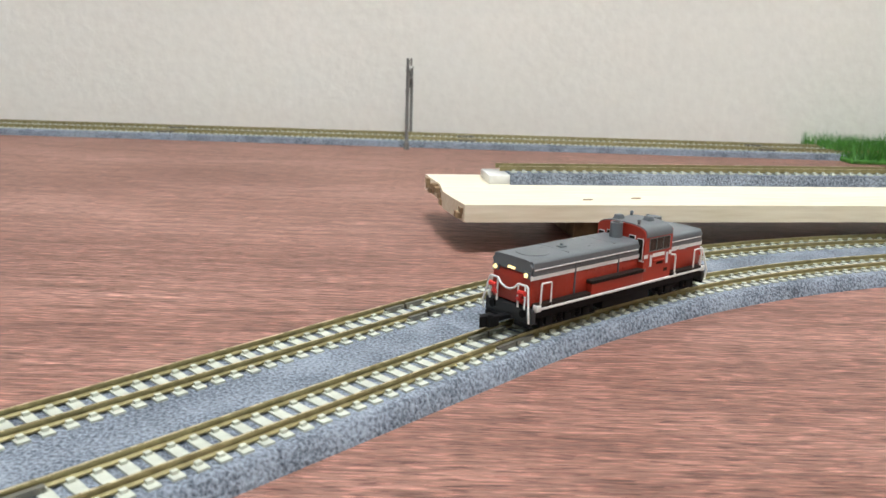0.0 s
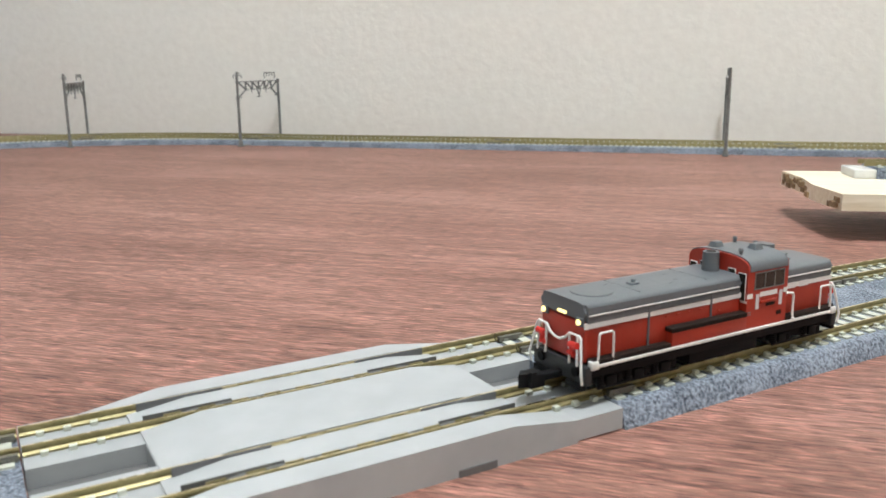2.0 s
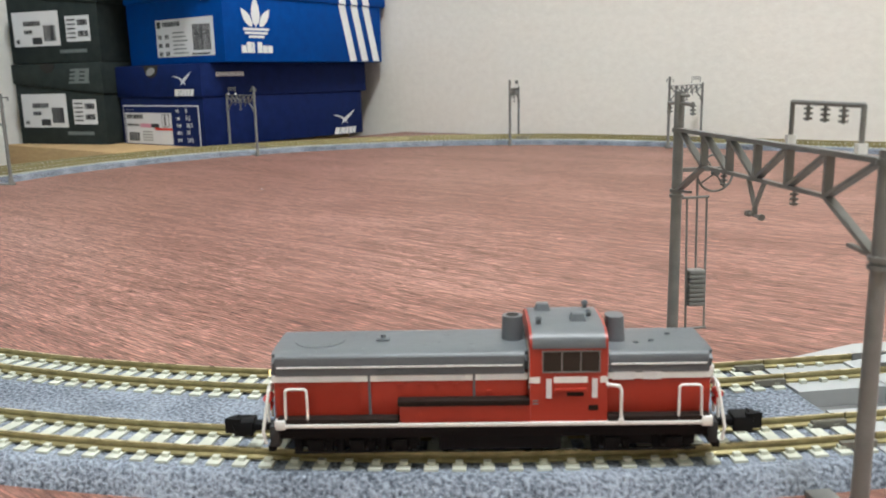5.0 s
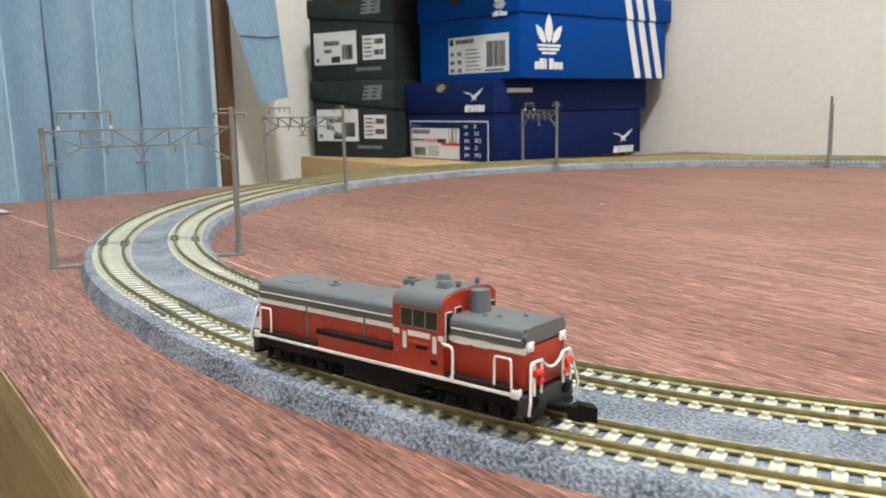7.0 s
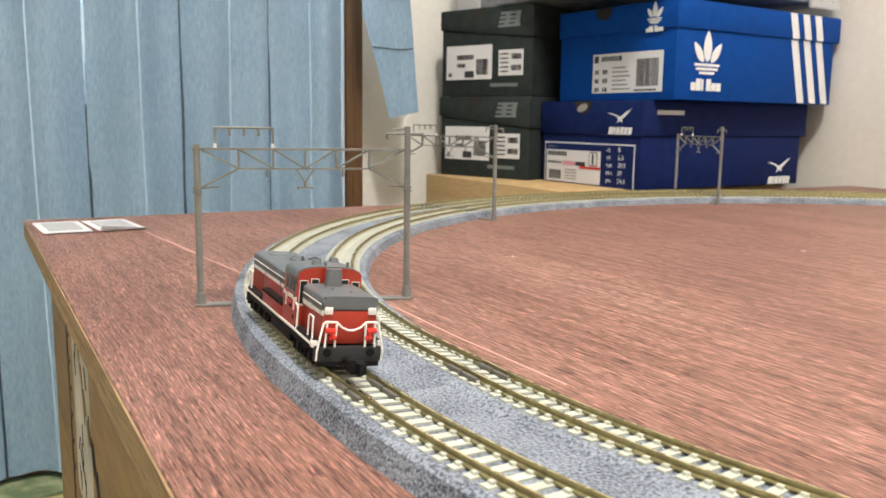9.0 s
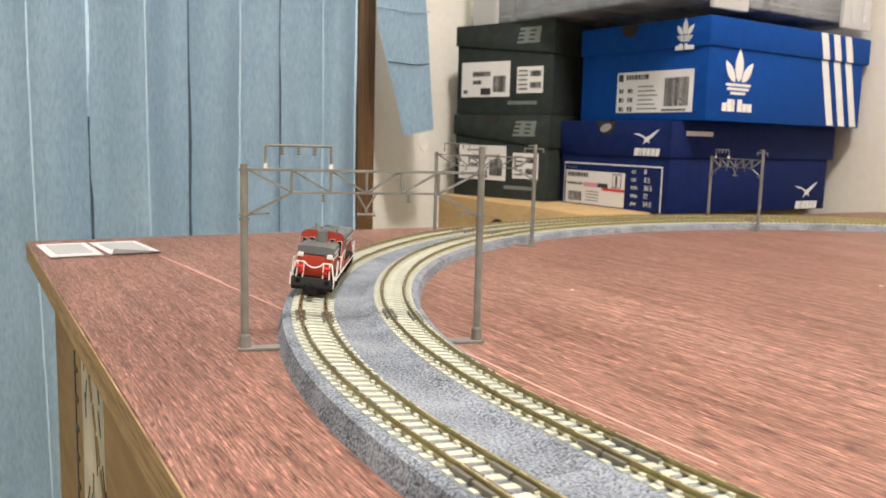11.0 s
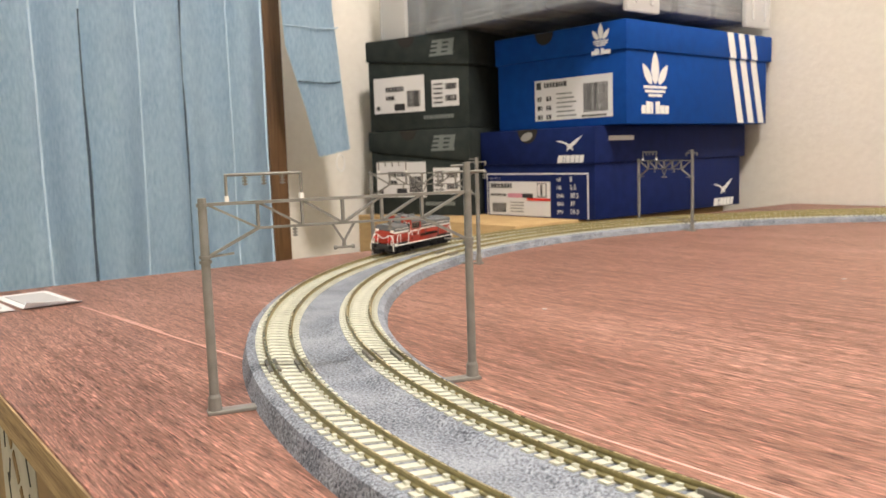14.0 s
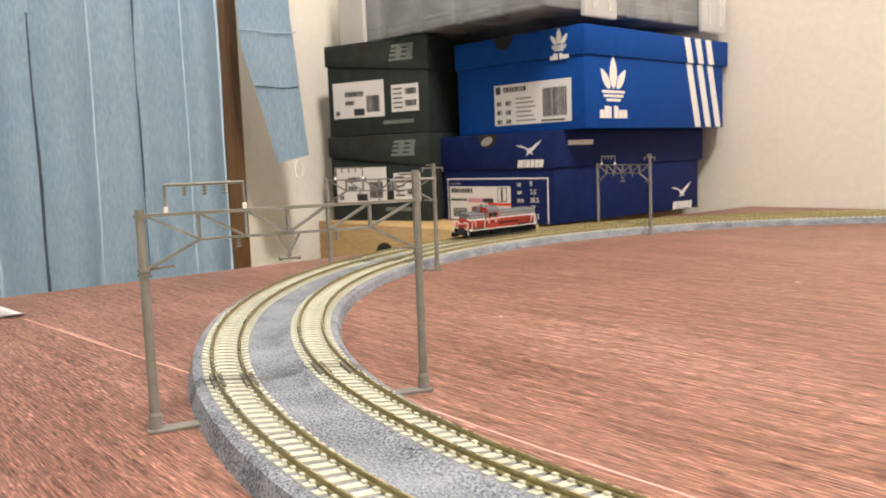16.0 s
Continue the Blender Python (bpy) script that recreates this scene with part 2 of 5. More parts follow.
def bed_height(s, o):
    c = cant_at(s)
    pts = [(-0.0265, 0.005), (-0.007, 0.005 + c), (-0.0035, 0.005), (0.0065, 0.005), (0.0265, 0.005 + c)]
    for (a, za), (b, zb) in zip(pts, pts[1:]):
        if a <= o <= b:
            return za + (zb - za) * (o - a) / (b - a)
    return 0.005


def sweep(bm, s0, s1, profile_at, step, mi_of=None, closed=True):
    k = max(1, math.ceil(abs(s1 - s0) / step))
    rings = []
    for i in range(k + 1):
        s = s0 + (s1 - s0) * i / k
        rings.append([bm.verts.new(at_track(s, o, z)) for o, z in profile_at(s)])
    m = len(rings[0])
    for a, b in zip(rings, rings[1:]):
        for j in range(m if closed else m - 1):
            f = bm.faces.new((a[j], a[(j + 1) % m], b[(j + 1) % m], b[j]))
            f.material_index = mi_of(j) if mi_of else 0
    bm.faces.new(rings[0])
    bm.faces.new(rings[-1][::-1])


def bed_profile(s):
    c = cant_at(s)
    k = 0.0008 * min(1.0, max(0.0, (s - 0.12) / 0.12))
    return [(-0.0292, 0.0), (-0.0278, 0.0042), (-0.0265, 0.005), (-0.007, 0.005 + c), (-0.0035, 0.005), (0.0065, 0.005), (0.0265 - k * 0.5, 0.005 + c), (0.0280 - k * 0.8, 0.0042 + c), (0.0298 - k, 0.0)]


def rail_profile(off):
    def at(s):
        z = bed_height(s, off) + 0.0005
        w, f = 0.00042, 0.00085
        return [(off - f, z), (off + f, z), (off + f, z + 0.0004), (off + 0.00025, z + 0.0008), (off + w, z + 0.0013), (off + w, z + 0.0018),
                (off + w * 0.7, z + 0.0020), (off - w * 0.7, z + 0.0020), (off - w, z + 0.0018), (off - w, z + 0.0013), (off - 0.00025, z + 0.0008), (off - f, z + 0.0004)]
    return at


def rail_mi(j):
    return 1 if j == 6 else 0


GAUGE = 0.0049
RAILS = [HALF + GAUGE, HALF - GAUGE, -HALF + GAUGE, -HALF - GAUGE]


def tie_mesh():
    bm = bmesh.new()
    box(bm, -0.00132, 0.00132, -0.0083, 0.0083, -0.0006, 0.0005)
    for y in (-GAUGE, GAUGE):
        for d in (-0.0013, 0.0013):
            box(bm, -0.0007, 0.0007, y + d - 0.00055, y + d + 0.00055, 0.0004, 0.0012)
    return mesh_of("tie", bm, TIE)


TIE_MESH = tie_mesh()


def tie_poses(s0, s1, pitch=0.0049):
    k = round(abs(s1 - s0) / pitch)
    for side in (HALF, -HALF):
        for i in range(k):
            s = s0 + (s1 - s0) * (i + 0.5) / k
            x, y, h = midline(s)
            p = at_track(s, side, (bed_height(s, side - 0.005) + bed_height(s, side + 0.005)) / 2)
            lean = math.atan2(bed_height(s, side + 0.005) - bed_height(s, side - 0.005), 0.01)
            yield Matrix.Translation(p) @ Matrix.Rotation(h, 4, "Z") @ Matrix.Rotation(lean, 4, "X").inverted()


def track_section(s0, s1, near, label):
    mid = at_track((s0 + s1) / 2, 0)
    ob = empty("track_section", Matrix.Translation(mid), label, "model track", "double track sections of the loop")
    back = Matrix.Translation(-mid)

    def put(name, bm, mats, lab=""):
        bmesh.ops.transform(bm, matrix=back, verts=bm.verts[:])
        return part(name, bm, mats, ob, lab)

    e = 0.00009
    bm = bmesh.new()
    sweep(bm, s0 + e, s1 - e, bed_profile, 0.008)
    put("roadbed", bm, BALLAST, "grey speckled plastic ballast bed")
    for off in RAILS:
        bm = bmesh.new()
        sweep(bm, s0 + e, s1 - e, rail_profile(off), 0.006, rail_mi)
        put("rail", bm, [RAIL_SIDE, RAIL_TOP], "bronze-coloured metal rail")
    for off in RAILS:
        for s, d in ((s0 + 0.004, 1), (s1 - 0.004, -1)):
            x, y, h = midline(s)
            z = bed_height(s, off)
            m = Matrix.Translation(at_track(s, off, z)) @ Matrix.Rotation(h, 4, "Z")
            bm = bmesh.new()
            for q in (-0.0013, 0.0013):
                box(bm, -0.0036, 0.0036, q - 0.00055, q + 0.00055, 0.0004, 0.0018, m=m)
            box(bm, -0.003, 0.003, -0.0013, 0.0013, 0.0001, 0.0005, m=m)
            put("rail_joiner", bm, JOINER, "dark metal rail joiner")
    if near:
        for m in tie_poses(s0, s1):
            t = new("tie", TIE_MESH)
            t.parent = ob
            t.matrix_basis = back @ m
    else:
        verts, faces = [], []
        base = [v.co.copy() for v in TIE_MESH.vertices]
        polys = [list(p.vertices) for p in TIE_MESH.polygons]
        for m in tie_poses(s0, s1):
            k = len(verts)
            verts += [tuple(back @ m @ v) for v in base]
            faces += [[k + i for i in p] for p in polys]
        me = bpy.data.meshes.new("tie_strip")
        me.from_pydata(verts, [], faces)
        me.materials.append(TIE)
        t = tagged(new("tie_strip", me), kind="stuff")
        t.parent = ob
    return ob


# ---- room and table ----
def structure(name, bm, mats, label, category):
    return tagged(part(name, bm, mats), label, category, kind="structure")


WALL_Y, LEFT_X = 0.828, -1.253
FLOOR_Z, CEIL_Z = -0.33, 1.88
structure("wall_north", boxed(LEFT_X - 0.1, 2.4, WALL_Y, WALL_Y + 0.1, FLOOR_Z, CEIL_Z), WALLPAPER, "cream textured wallpaper on the wall behind the table", "wall")
structure("wall_west", boxed(LEFT_X - 0.1, LEFT_X, -2.4, WALL_Y, FLOOR_Z, CEIL_Z), WALLPAPER, "cream wallpapered wall behind the curtain and boxes", "wall")
structure("wall_south", boxed(LEFT_X - 0.1, 2.4, -2.5, -2.4, FLOOR_Z, CEIL_Z), WALLPAPER, "plain cream wall closing the room", "wall")
structure("wall_east", boxed(2.4, 2.5, -2.5, WALL_Y + 0.1, FLOOR_Z, CEIL_Z), WALLPAPER, "plain cream wall closing the room", "wall")
structure("floor", boxed(LEFT_X - 0.1, 2.5, -2.5, WALL_Y + 0.1, FLOOR_Z - 0.05, FLOOR_Z), TATAMI, "woven straw tatami floor", "floor")
structure("ceiling", boxed(LEFT_X - 0.1, 2.5, -2.5, WALL_Y + 0.1, CEIL_Z, CEIL_Z + 0.05), CEILING_PAINT, "plain pale ceiling", "ceiling")

structure("floor_sill", boxed(LEFT_X + 0.001, -1.180, -2.39, WALL_Y - 0.4, FLOOR_Z, FLOOR_Z + 0.006, bevel=0.001), BROWN_POST, "dark red-brown wooden sill board along the window", "trim")
structure("tatami_border", boxed(-1.179, -1.118, -2.39, WALL_Y - 0.4, FLOOR_Z, FLOOR_Z + 0.003), material("green_woven_border", (0.10, 0.14, 0.07), (0.27, 0.30, 0.17), 45, rough=0.8, bump=0.3, contrast=(0.42, 0.58)), "patterned green cloth edge of the tatami", "trim")
SIDE_BOARD = material("tan_side_board", (0.20, 0.125, 0.055), (0.31, 0.205, 0.10), 30, (1, 1, 5), 0.7, bump=0.15, gloss=0.25)

TABLE_X0, TABLE_X1, TABLE_Y0, TABLE_Y1 = -0.836, 0.978, -0.096, 0.823


def layout_table():
    ob = empty("layout_table", pose(0, 0, -0.012), "reddish lauan plywood sheet on a pale wooden box frame", "table")
    part("tabletop", boxed(TABLE_X0, TABLE_X1, TABLE_Y0, TABLE_Y1, 0.0008, 0.012, bevel=0.0006), PLY, ob, "reddish-brown grained plywood face")
    part("edge_band", boxed(TABLE_X0 - 0.0006, TABLE_X1 + 0.0006, TABLE_Y0 - 0.0006, TABLE_Y1, 0.0, 0.0112), PLY_EDGE, ob, "rough pale plywood edge")
    for y0 in (TABLE_Y0 + 0.012, TABLE_Y1 - 0.03):
        part("side_rail", boxed(TABLE_X0 + 0.035, TABLE_X1 - 0.03, y0, y0 + 0.018, FLOOR_Z + 0.012, -0.0005, bevel=0.001), SIDE_BOARD, ob, "tan wooden side board")
    for x0 in (TABLE_X0 + 0.03, TABLE_X1 - 0.05):
        part("end_board", boxed(x0, x0 + 0.018, TABLE_Y0 + 0.031, TABLE_Y1 - 0.031, FLOOR_Z + 0.012, -0.0005, bevel=0.001), SIDE_BOARD, ob, "tan wooden end board")
    face = pose(0, TABLE_Y0 + 0.0119, 0.012) @ Matrix.Rotation(math.pi / 2, 4, "X")
    rnd = random.Random(21)

    def mark(name, x0, x1, z0, z1, mat_, lab="", lift=0.0004, turn=0.0):
        bm = boxed(-(x1 - x0) / 2, (x1 - x0) / 2, -(z1 - z0) / 2, (z1 - z0) / 2, -0.0003, lift)
        bmesh.ops.transform(bm, matrix=face @ Matrix.Translation(((x0 + x1) / 2, (z0 + z1) / 2, 0)) @ Matrix.Rotation(turn, 4, "Z"), verts=bm.verts[:])
        part(name, bm, mat_, ob, lab)

    mark("pasted_paper", -0.672, -0.60, -0.135, -0.020, material("scuffed_grey_paper", (0.34, 0.33, 0.31), (0.62, 0.60, 0.56), 30, rough=0.8), "scuffed grey paper patch", 0.0002)
    mark("ink_line", -0.7005, -0.6985, -0.16, -0.042, BLACK_INK)
    for i in range(6):
        mark("ink_tick", -0.699, -0.690, -0.052 - i * 0.016, -0.0495 - i * 0.016, BLACK_INK)
    for i in range(16):
        x, z = rnd.uniform(-0.667, -0.612), rnd.uniform(-0.125, -0.03)
        mark("ink_stroke", x - 0.0006, x + 0.0006, z - 0.006, z + 0.006, BLACK_INK, "", 0.0005, rnd.uniform(-0.8, 0.8))
    for i in range(5):
        mark("torn_strip", -0.655 + i * 0.010, -0.642 + i * 0.010, -0.036 - i * 0.012, -0.031 - i * 0.012, END_WOOD, "brown torn strip", 0.0006, -0.9)
    for i in range(7):
        mark("ink_stroke", -0.60 + i * 0.012, -0.598 + i * 0.012, -0.10 - i * 0.01, -0.07 - i * 0.01, BLACK_INK, "", 0.0005, 0.5)
    return ob


layout_table()

# ---- track ----
JOINT = -RADIUS * radians(18.7)
track_section(JOINT - ARC, JOINT, True, "curved double track on grey ballast, banked inward")
track_section(JOINT - 2 * ARC, JOINT - ARC, True, "curved double track on grey ballast beside the boxes")
track_section(JOINT - 3 * ARC, JOINT - 2 * ARC, False, "curved double track on grey ballast in the far corner")
track_section(-4 * ARC, JOINT - 3 * ARC, False, "short curved double track on grey ballast in the far corner")
s = -4 * ARC
for length in (0.248, 0.248, 0.248, 0.186):
    track_section(s - length, s, False, "straight double track on grey ballast along the wall")
    s -= length
track_section(JOINT, GAP, True, "curved double track on grey ballast, banked inward")
S_RR = GAP + BEND
track_section(GAP, S_RR + 0.0092, True, "curved double track on grey ballast")
track_section(S_RR + 0.1213, S_RR + 0.248, True, "straight double track on grey ballast")
track_section(S_RR + 0.248, S_RR + 0.248 + BEND, True, "curved double track on grey ballast")
track_section(S_RR + 0.248 + BEND, S_RR + 0.248 + BEND + 0.186, False, "straight double track on grey ballast")

# ---- rerailer ----
def strip(bm, s0, s1, o0, o1, z0, z1, ramp=0.0, z_end=None):
    """A slab along the track from s0 to s1 whose top falls to z_end over a ramp at both ends."""
    stops = [(s0, z1 if z_end is None else z_end)]
    if ramp:
        stops += [(s0 + ramp, z1), (s1 - ramp, z1)]
    stops += [(s1, z1 if z_end is None else z_end)]
    rings = [[bm.verts.new(at_track(s, o0, z0)), bm.verts.new(at_track(s, o1, z0)), bm.verts.new(at_track(s, o1, z)), bm.verts.new(at_track(s, o0, z))] for s, z in stops]
    for a, b in zip(rings, rings[1:]):
        for j in range(4):
            bm.faces.new((a[j], a[(j + 1) % 4], b[(j + 1) % 4], b[j]))
    bm.faces.new(rings[0])
    bm.faces.new(rings[-1][::-1])


def rerailer():
    a, b = S_RR + 0.0095, S_RR + 0.1210
    mid = at_track((a + b) / 2, 0)
    ob = empty("rerailer_track", Matrix.Translation(mid), "light grey plastic double-track rerailer deck with sloped ends", "model track")

    def put(name, bm, mats, lab=""):
        bmesh.ops.transform(bm, matrix=Matrix.Translation(-mid), verts=bm.verts[:])
        return part(name, bm, mats, ob, lab)

    bm = bmesh.new()
    for side in (HALF, -HALF):
        strip(bm, a, b, side - (0.0112 if side > 0 else 0.0057), side + (0.0057 if side > 0 else 0.0112), 0.0, 0.0054)
    put("base", bm, REDGREY)
    for k in (1, -1):
        bm = bmesh.new()
        strip(bm, a, b, k * 0.0223, k * 0.0284, 0.0004, 0.0050)
        put("shoulder", bm, REDGREY)
        bm = bmesh.new()
        strip(bm, a + 0.012, b - 0.012, k * 0.0224, k * 0.0286, 0.0, 0.0074, 0.016, 0.0050)
        put("side_ramp", bm, REDGREY, "raised sloping side deck")
        # Slightly proud dark strips painted for the shade of side recesses.
        for s in (a + 0.034, b - 0.0405):
            bm = bmesh.new()
            strip(bm, s, s + 0.0085, k * 0.0262, k * 0.0289, 0.0, 0.0015)
            put("recess_shade", bm, DARKGREY, "proud dark strip painted as a shaded recess under the side deck")
    bm = bmesh.new()
    strip(bm, a + 0.021, b - 0.018, -0.0107, 0.0107, 0.0056, 0.0075, 0.012, 0.0058)
    strip(bm, a + 0.0209, b - 0.0179, -0.0052, 0.0052, 0.0003, 0.0053)
    put("centre_deck", bm, REDGREY, "raised middle deck between the tracks")
    # Slot floors in the darker copy, so their shade is painted in.
    for s, long in ((a, 0.0208), (b - 0.0178, 0.0178)):
        bm = bmesh.new()
        strip(bm, s, s + long, -0.0049, 0.0049, 0.0003, 0.0016)
        put("slot_floor", bm, DARKGREY, "sunken slot at the deck's end, shade painted into its floor")
    for side in (HALF, -HALF):
        bm = bmesh.new()
        strip(bm, a + 0.02, b - 0.02, side - 0.0038, side + 0.0038, 0.0053, 0.0075, 0.012, 0.0060)
        put("inner_deck", bm, REDGREY, "raised deck between the rails")
        for k in (1, -1):
            for s0 in (a + 0.022, b - 0.040):
                bm = bmesh.new()
                strip(bm, s0, s0 + 0.018, side + k * 0.0034, side + k * 0.0037, 0.0055, 0.0080)
                put("guide_lip", bm, DARKGREY, "thin guide lip along the rail")
        for i in range(9):
            bm = bmesh.new()
            s = a + 0.026 + i * 0.0070
            strip(bm, s, s + 0.0035, side + GAUGE - 0.00125, side + GAUGE - 0.0006, 0.0054, 0.00756)
            put("clip_slot", bm, RAIL_SIDE)
            bm = bmesh.new()
            strip(bm, s, s + 0.0035, side - GAUGE + 0.0006, side - GAUGE + 0.00125, 0.0054, 0.00756)
            put("clip_slot", bm, RAIL_SIDE)
        for e in (a + 0.003, a + 0.008, a + 0.013, b - 0.004, b - 0.009, b - 0.014):
            for q in (GAUGE, -GAUGE):
                for d in (-0.0014, 0.0014):
                    bm = bmesh.new()
                    strip(bm, e, e + 0.0014, side + q + d - 0.0006, side + q + d + 0.0006, 0.0053, 0.0063)
                    put("clip", bm, TIE)
    for off in RAILS:
        bm = bmesh.new()
        sweep(bm, a, b, rail_profile(off), 0.02, rail_mi)
        put("rail", bm, [RAIL_SIDE, RAIL_TOP], "bronze-coloured metal rail")
    return ob


rerailer()


# ---- catenary masts ----
def mast(tension=False):
    """A portal over both tracks. y runs across the tracks, towards the inside of the loop; the origin lies on the table under the midline."""
    ob = empty("catenary_mast", pose(0, 0, 0), "grey plastic lattice portal mast spanning both tracks" + (" with tension weights" if tension else ""), "model mast", "catenary masts along the loop")
    w, top_in, top_out = 0.0413, 0.0712, 0.0636

    def leg(y, top, name):
        bm = bmesh.new()
        tube(bm, (0, y, 0.0008), (0, y, 0.005), 0.0021, 12, 0.0019)
        tube(bm, (0, y, 0.005), (0, y, 0.0059), 0.0019, 12, 0.0015)
        tube(bm, (0, y, 0.0055), (0, y, top), 0.00145, 12, 0.00125)
        for z in (0.0462, 0.0448):
            tube(bm, (0, y, z), (0, y, z + 0.0008), 0.0018, 12)
        tube(bm, (0, y, 0.0612), (0, y, 0.0622), 0.0017, 12)
        part("leg", bm, MAST, ob)
        bm = boxed(-0.0024, 0.0024, min(y * 1.055, y * 0.70), max(y * 1.055, y * 0.70), 0.0, 0.0011, bevel=0.0002)
        part("foot_plate", bm, MAST, ob)

    leg(w, top_in, "inner")
    leg(-w, top_out, "outer")

    def beam(name, pts, half, deep):
        bm = bmesh.new()
        for a, b in zip(pts, pts[1:]):
            a, b = Vector((0, *a)), Vector((0, *b))
            d = b - a
            q = Matrix.Translation((a + b) / 2) @ Matrix.Rotation(math.atan2(d.z, d.y), 4, "X")
            box(bm, -deep, deep, -d.length / 2, d.length / 2, -half, half, m=q)
        return part(name, bm, MAST, ob)

    zt, zb = 0.0618, 0.0542
    beam("top_chord", [(-w, zt), (w, zt)], 0.00045, 0.0010)
    beam("bottom_chord", [(-w * 0.62, zb), (w * 0.62, zb)], 0.00035, 0.0007)
    highs = [-w * 0.62, -w * 0.30, 0.0, w * 0.30, w * 0.62]
    for y in highs:
        beam("post", [(y, zb), (y, zt)], 0.0004, 0.0008)
    for a, b in ((-w * 0.97, -w * 0.62), (-w * 0.62, -w * 0.30), (-w * 0.30, 0.0), (w * 0.97, w * 0.62), (w * 0.62, w * 0.30), (w * 0.30, 0.0)):
        beam("diagonal", [(a, zt), (b, zb)], 0.00035, 0.0008)
    for k in (1, -1):
        beam("knee_brace", [(k * w * 0.62, zb), (k * w, 0.0462)], 0.00042, 0.0008)
        beam("bracket", [(k * w, 0.0465), (k * w * 0.80, 0.0472)], 0.0003, 0.0005)
    # hanger in the middle
    beam("hanger", [(-0.0035, zb), (0, 0.0485), (0.0035, zb)], 0.0003, 0.0004)
    bm = bmesh.new()
    tube(bm, (0, -0.0028, 0.0468), (0, 0.0028, 0.0468), 0.0004, 8)
    tube(bm, (0, 0, 0.0468), (0, 0, 0.0486), 0.0006, 8)
    for y in (-0.0028, 0.0028):
        tube(bm, (0, y - 0.0004, 0.0468), (0, y + 0.0004, 0.0468), 0.0007, 8)
    part("hanger_bar", bm, MAST, ob)

    def insulator(y, z, parent, drop=0.0032):
        bm = bmesh.new()
        tube(bm, (0, y, z), (0, y, z - drop), 0.0003, 6)
        for i in range(3):
            tube(bm, (0, y, z - 0.0008 - i * 0.0009), (0, y, z - 0.0012 - i * 0.0009), 0.0008, 8)
        part("insulator", bm, MAST, parent)

    for y in (-HALF * 0.9, HALF * 0.9):
        insulator(y, zb, ob)
    # upper frame over the outer track
    bm = bmesh.new()
    y0, y1 = -w * 0.83, -w * 0.30
    wire(bm, [(0, y0, zt), (0, y0, zt + 0.0082), (0, y1, zt + 0.0082), (0, y1, zt)], 0.00045, 8)
    frame_part = part("feeder_frame", bm, MAST, ob)
    for y in (y0, y1):
        part("clamp", boxed(-0.0008, 0.0008, y - 0.0006, y + 0.0006, zt + 0.0005, zt + 0.0022), LOCO_WHITE, frame_part, "white plastic clamp")
    for i in (0.25, 0.5, 0.75):
        insulator(y0 + (y1 - y0) * i, zt + 0.0082, frame_part)
    # cross arm on the inner leg
    bm = bmesh.new()
    tube(bm, (0, w - 0.0085, 0.0682), (0, w + 0.0065, 0.0682), 0.00045, 8)
    tube(bm, (0, w - 0.0055, 0.0702), (0, w, 0.0702), 0.0004, 8)
    arm = part("cross_arm", bm, MAST, ob)
    for y in (w - 0.0083, w + 0.0063):
        insulator(y, 0.0688, arm)
    if tension:
        t = part("tension_arm", boxed(-0.0005, 0.013, w - 0.0006, w + 0.0006, 0.0512, 0.0522), MAST, ob)
        bm = bmesh.new()
        r, c = 0.0047, Vector((0.0105, w + 0.0012, 0.0505))
        ring = [c + Vector((r * math.cos(a), 0, r * math.sin(a))) for a in [i * math.pi / 12 for i in range(25)]]
        wire(bm, ring, 0.0003, 6)
        for i in range(2):
            q = Vector((r * math.cos(0.6 + i * math.pi / 2), 0, r * math.sin(0.6 + i * math.pi / 2)))
            tube(bm, c - q, c + q, 0.00025, 6)
        tube(bm, c - Vector((0, 0.001, 0)), c + Vector((0, 0.001, 0)), 0.0008, 10)
        part("tension_wheel", bm, MAST, ob, "spoked grey pulley wheel")
        bm = bmesh.new()
        wire(bm, [(0, w, 0.0445), (0.009, w + 0.001, 0.0445)], 0.00035)
        part("guide_arm", bm, MAST, ob)
        bm = bmesh.new()
        wire(bm, [(0.0032, w + 0.001, 0.0445), (0.0040, w + 0.001, 0.0098)], 0.0003)
        part("guide_rod", bm, MAST, ob)
        bm = bmesh.new()
        wire(bm, [(0.0085, w + 0.001, 0.0445), (0.0090, w + 0.001, 0.0098)], 0.0003)
        part("guide_rod", bm, MAST, ob)
        bm = bmesh.new()
        wire(bm, [(0, w, 0.0098), (0.0095, w + 0.001, 0.0098)], 0.00035)
        part("guide_arm", bm, MAST, ob)
        bm = bmesh.new()
        wire(bm, [(0.0058, w + 0.001, 0.050), (0.0062, w + 0.001, 0.026)], 0.0003)
        part("tension_wire", bm, MAST, ob)
        for i in range(8):
            bm = bmesh.new()
            box(bm, 0.0041, 0.0083, w - 0.0006, w + 0.0026, 0.0160 + i * 0.00122, 0.0160 + i * 0.00122 + 0.00100, bevel=0.0002)
            part("weight", bm, MAST, ob, "grey tension weight")
        part("weight_core", boxed(0.0046, 0.0078, w - 0.0002, w + 0.0022, 0.0162, 0.0256), MAST, ob)
    return ob


def mast_pose(s):
    """y towards the inside of the loop."""
    x, y, h = midline(s)
    return Matrix.Translation((x, y, 0)) @ Matrix.Rotation(h, 4, "Z")


MAST_ONE = mast()
MAST_ONE.matrix_basis = mast_pose(-RADIUS * radians(16.2))
for deg in (64, 107, 152, 179.8):
    copy_thing(MAST_ONE, mast_pose(-RADIUS * radians(deg)))
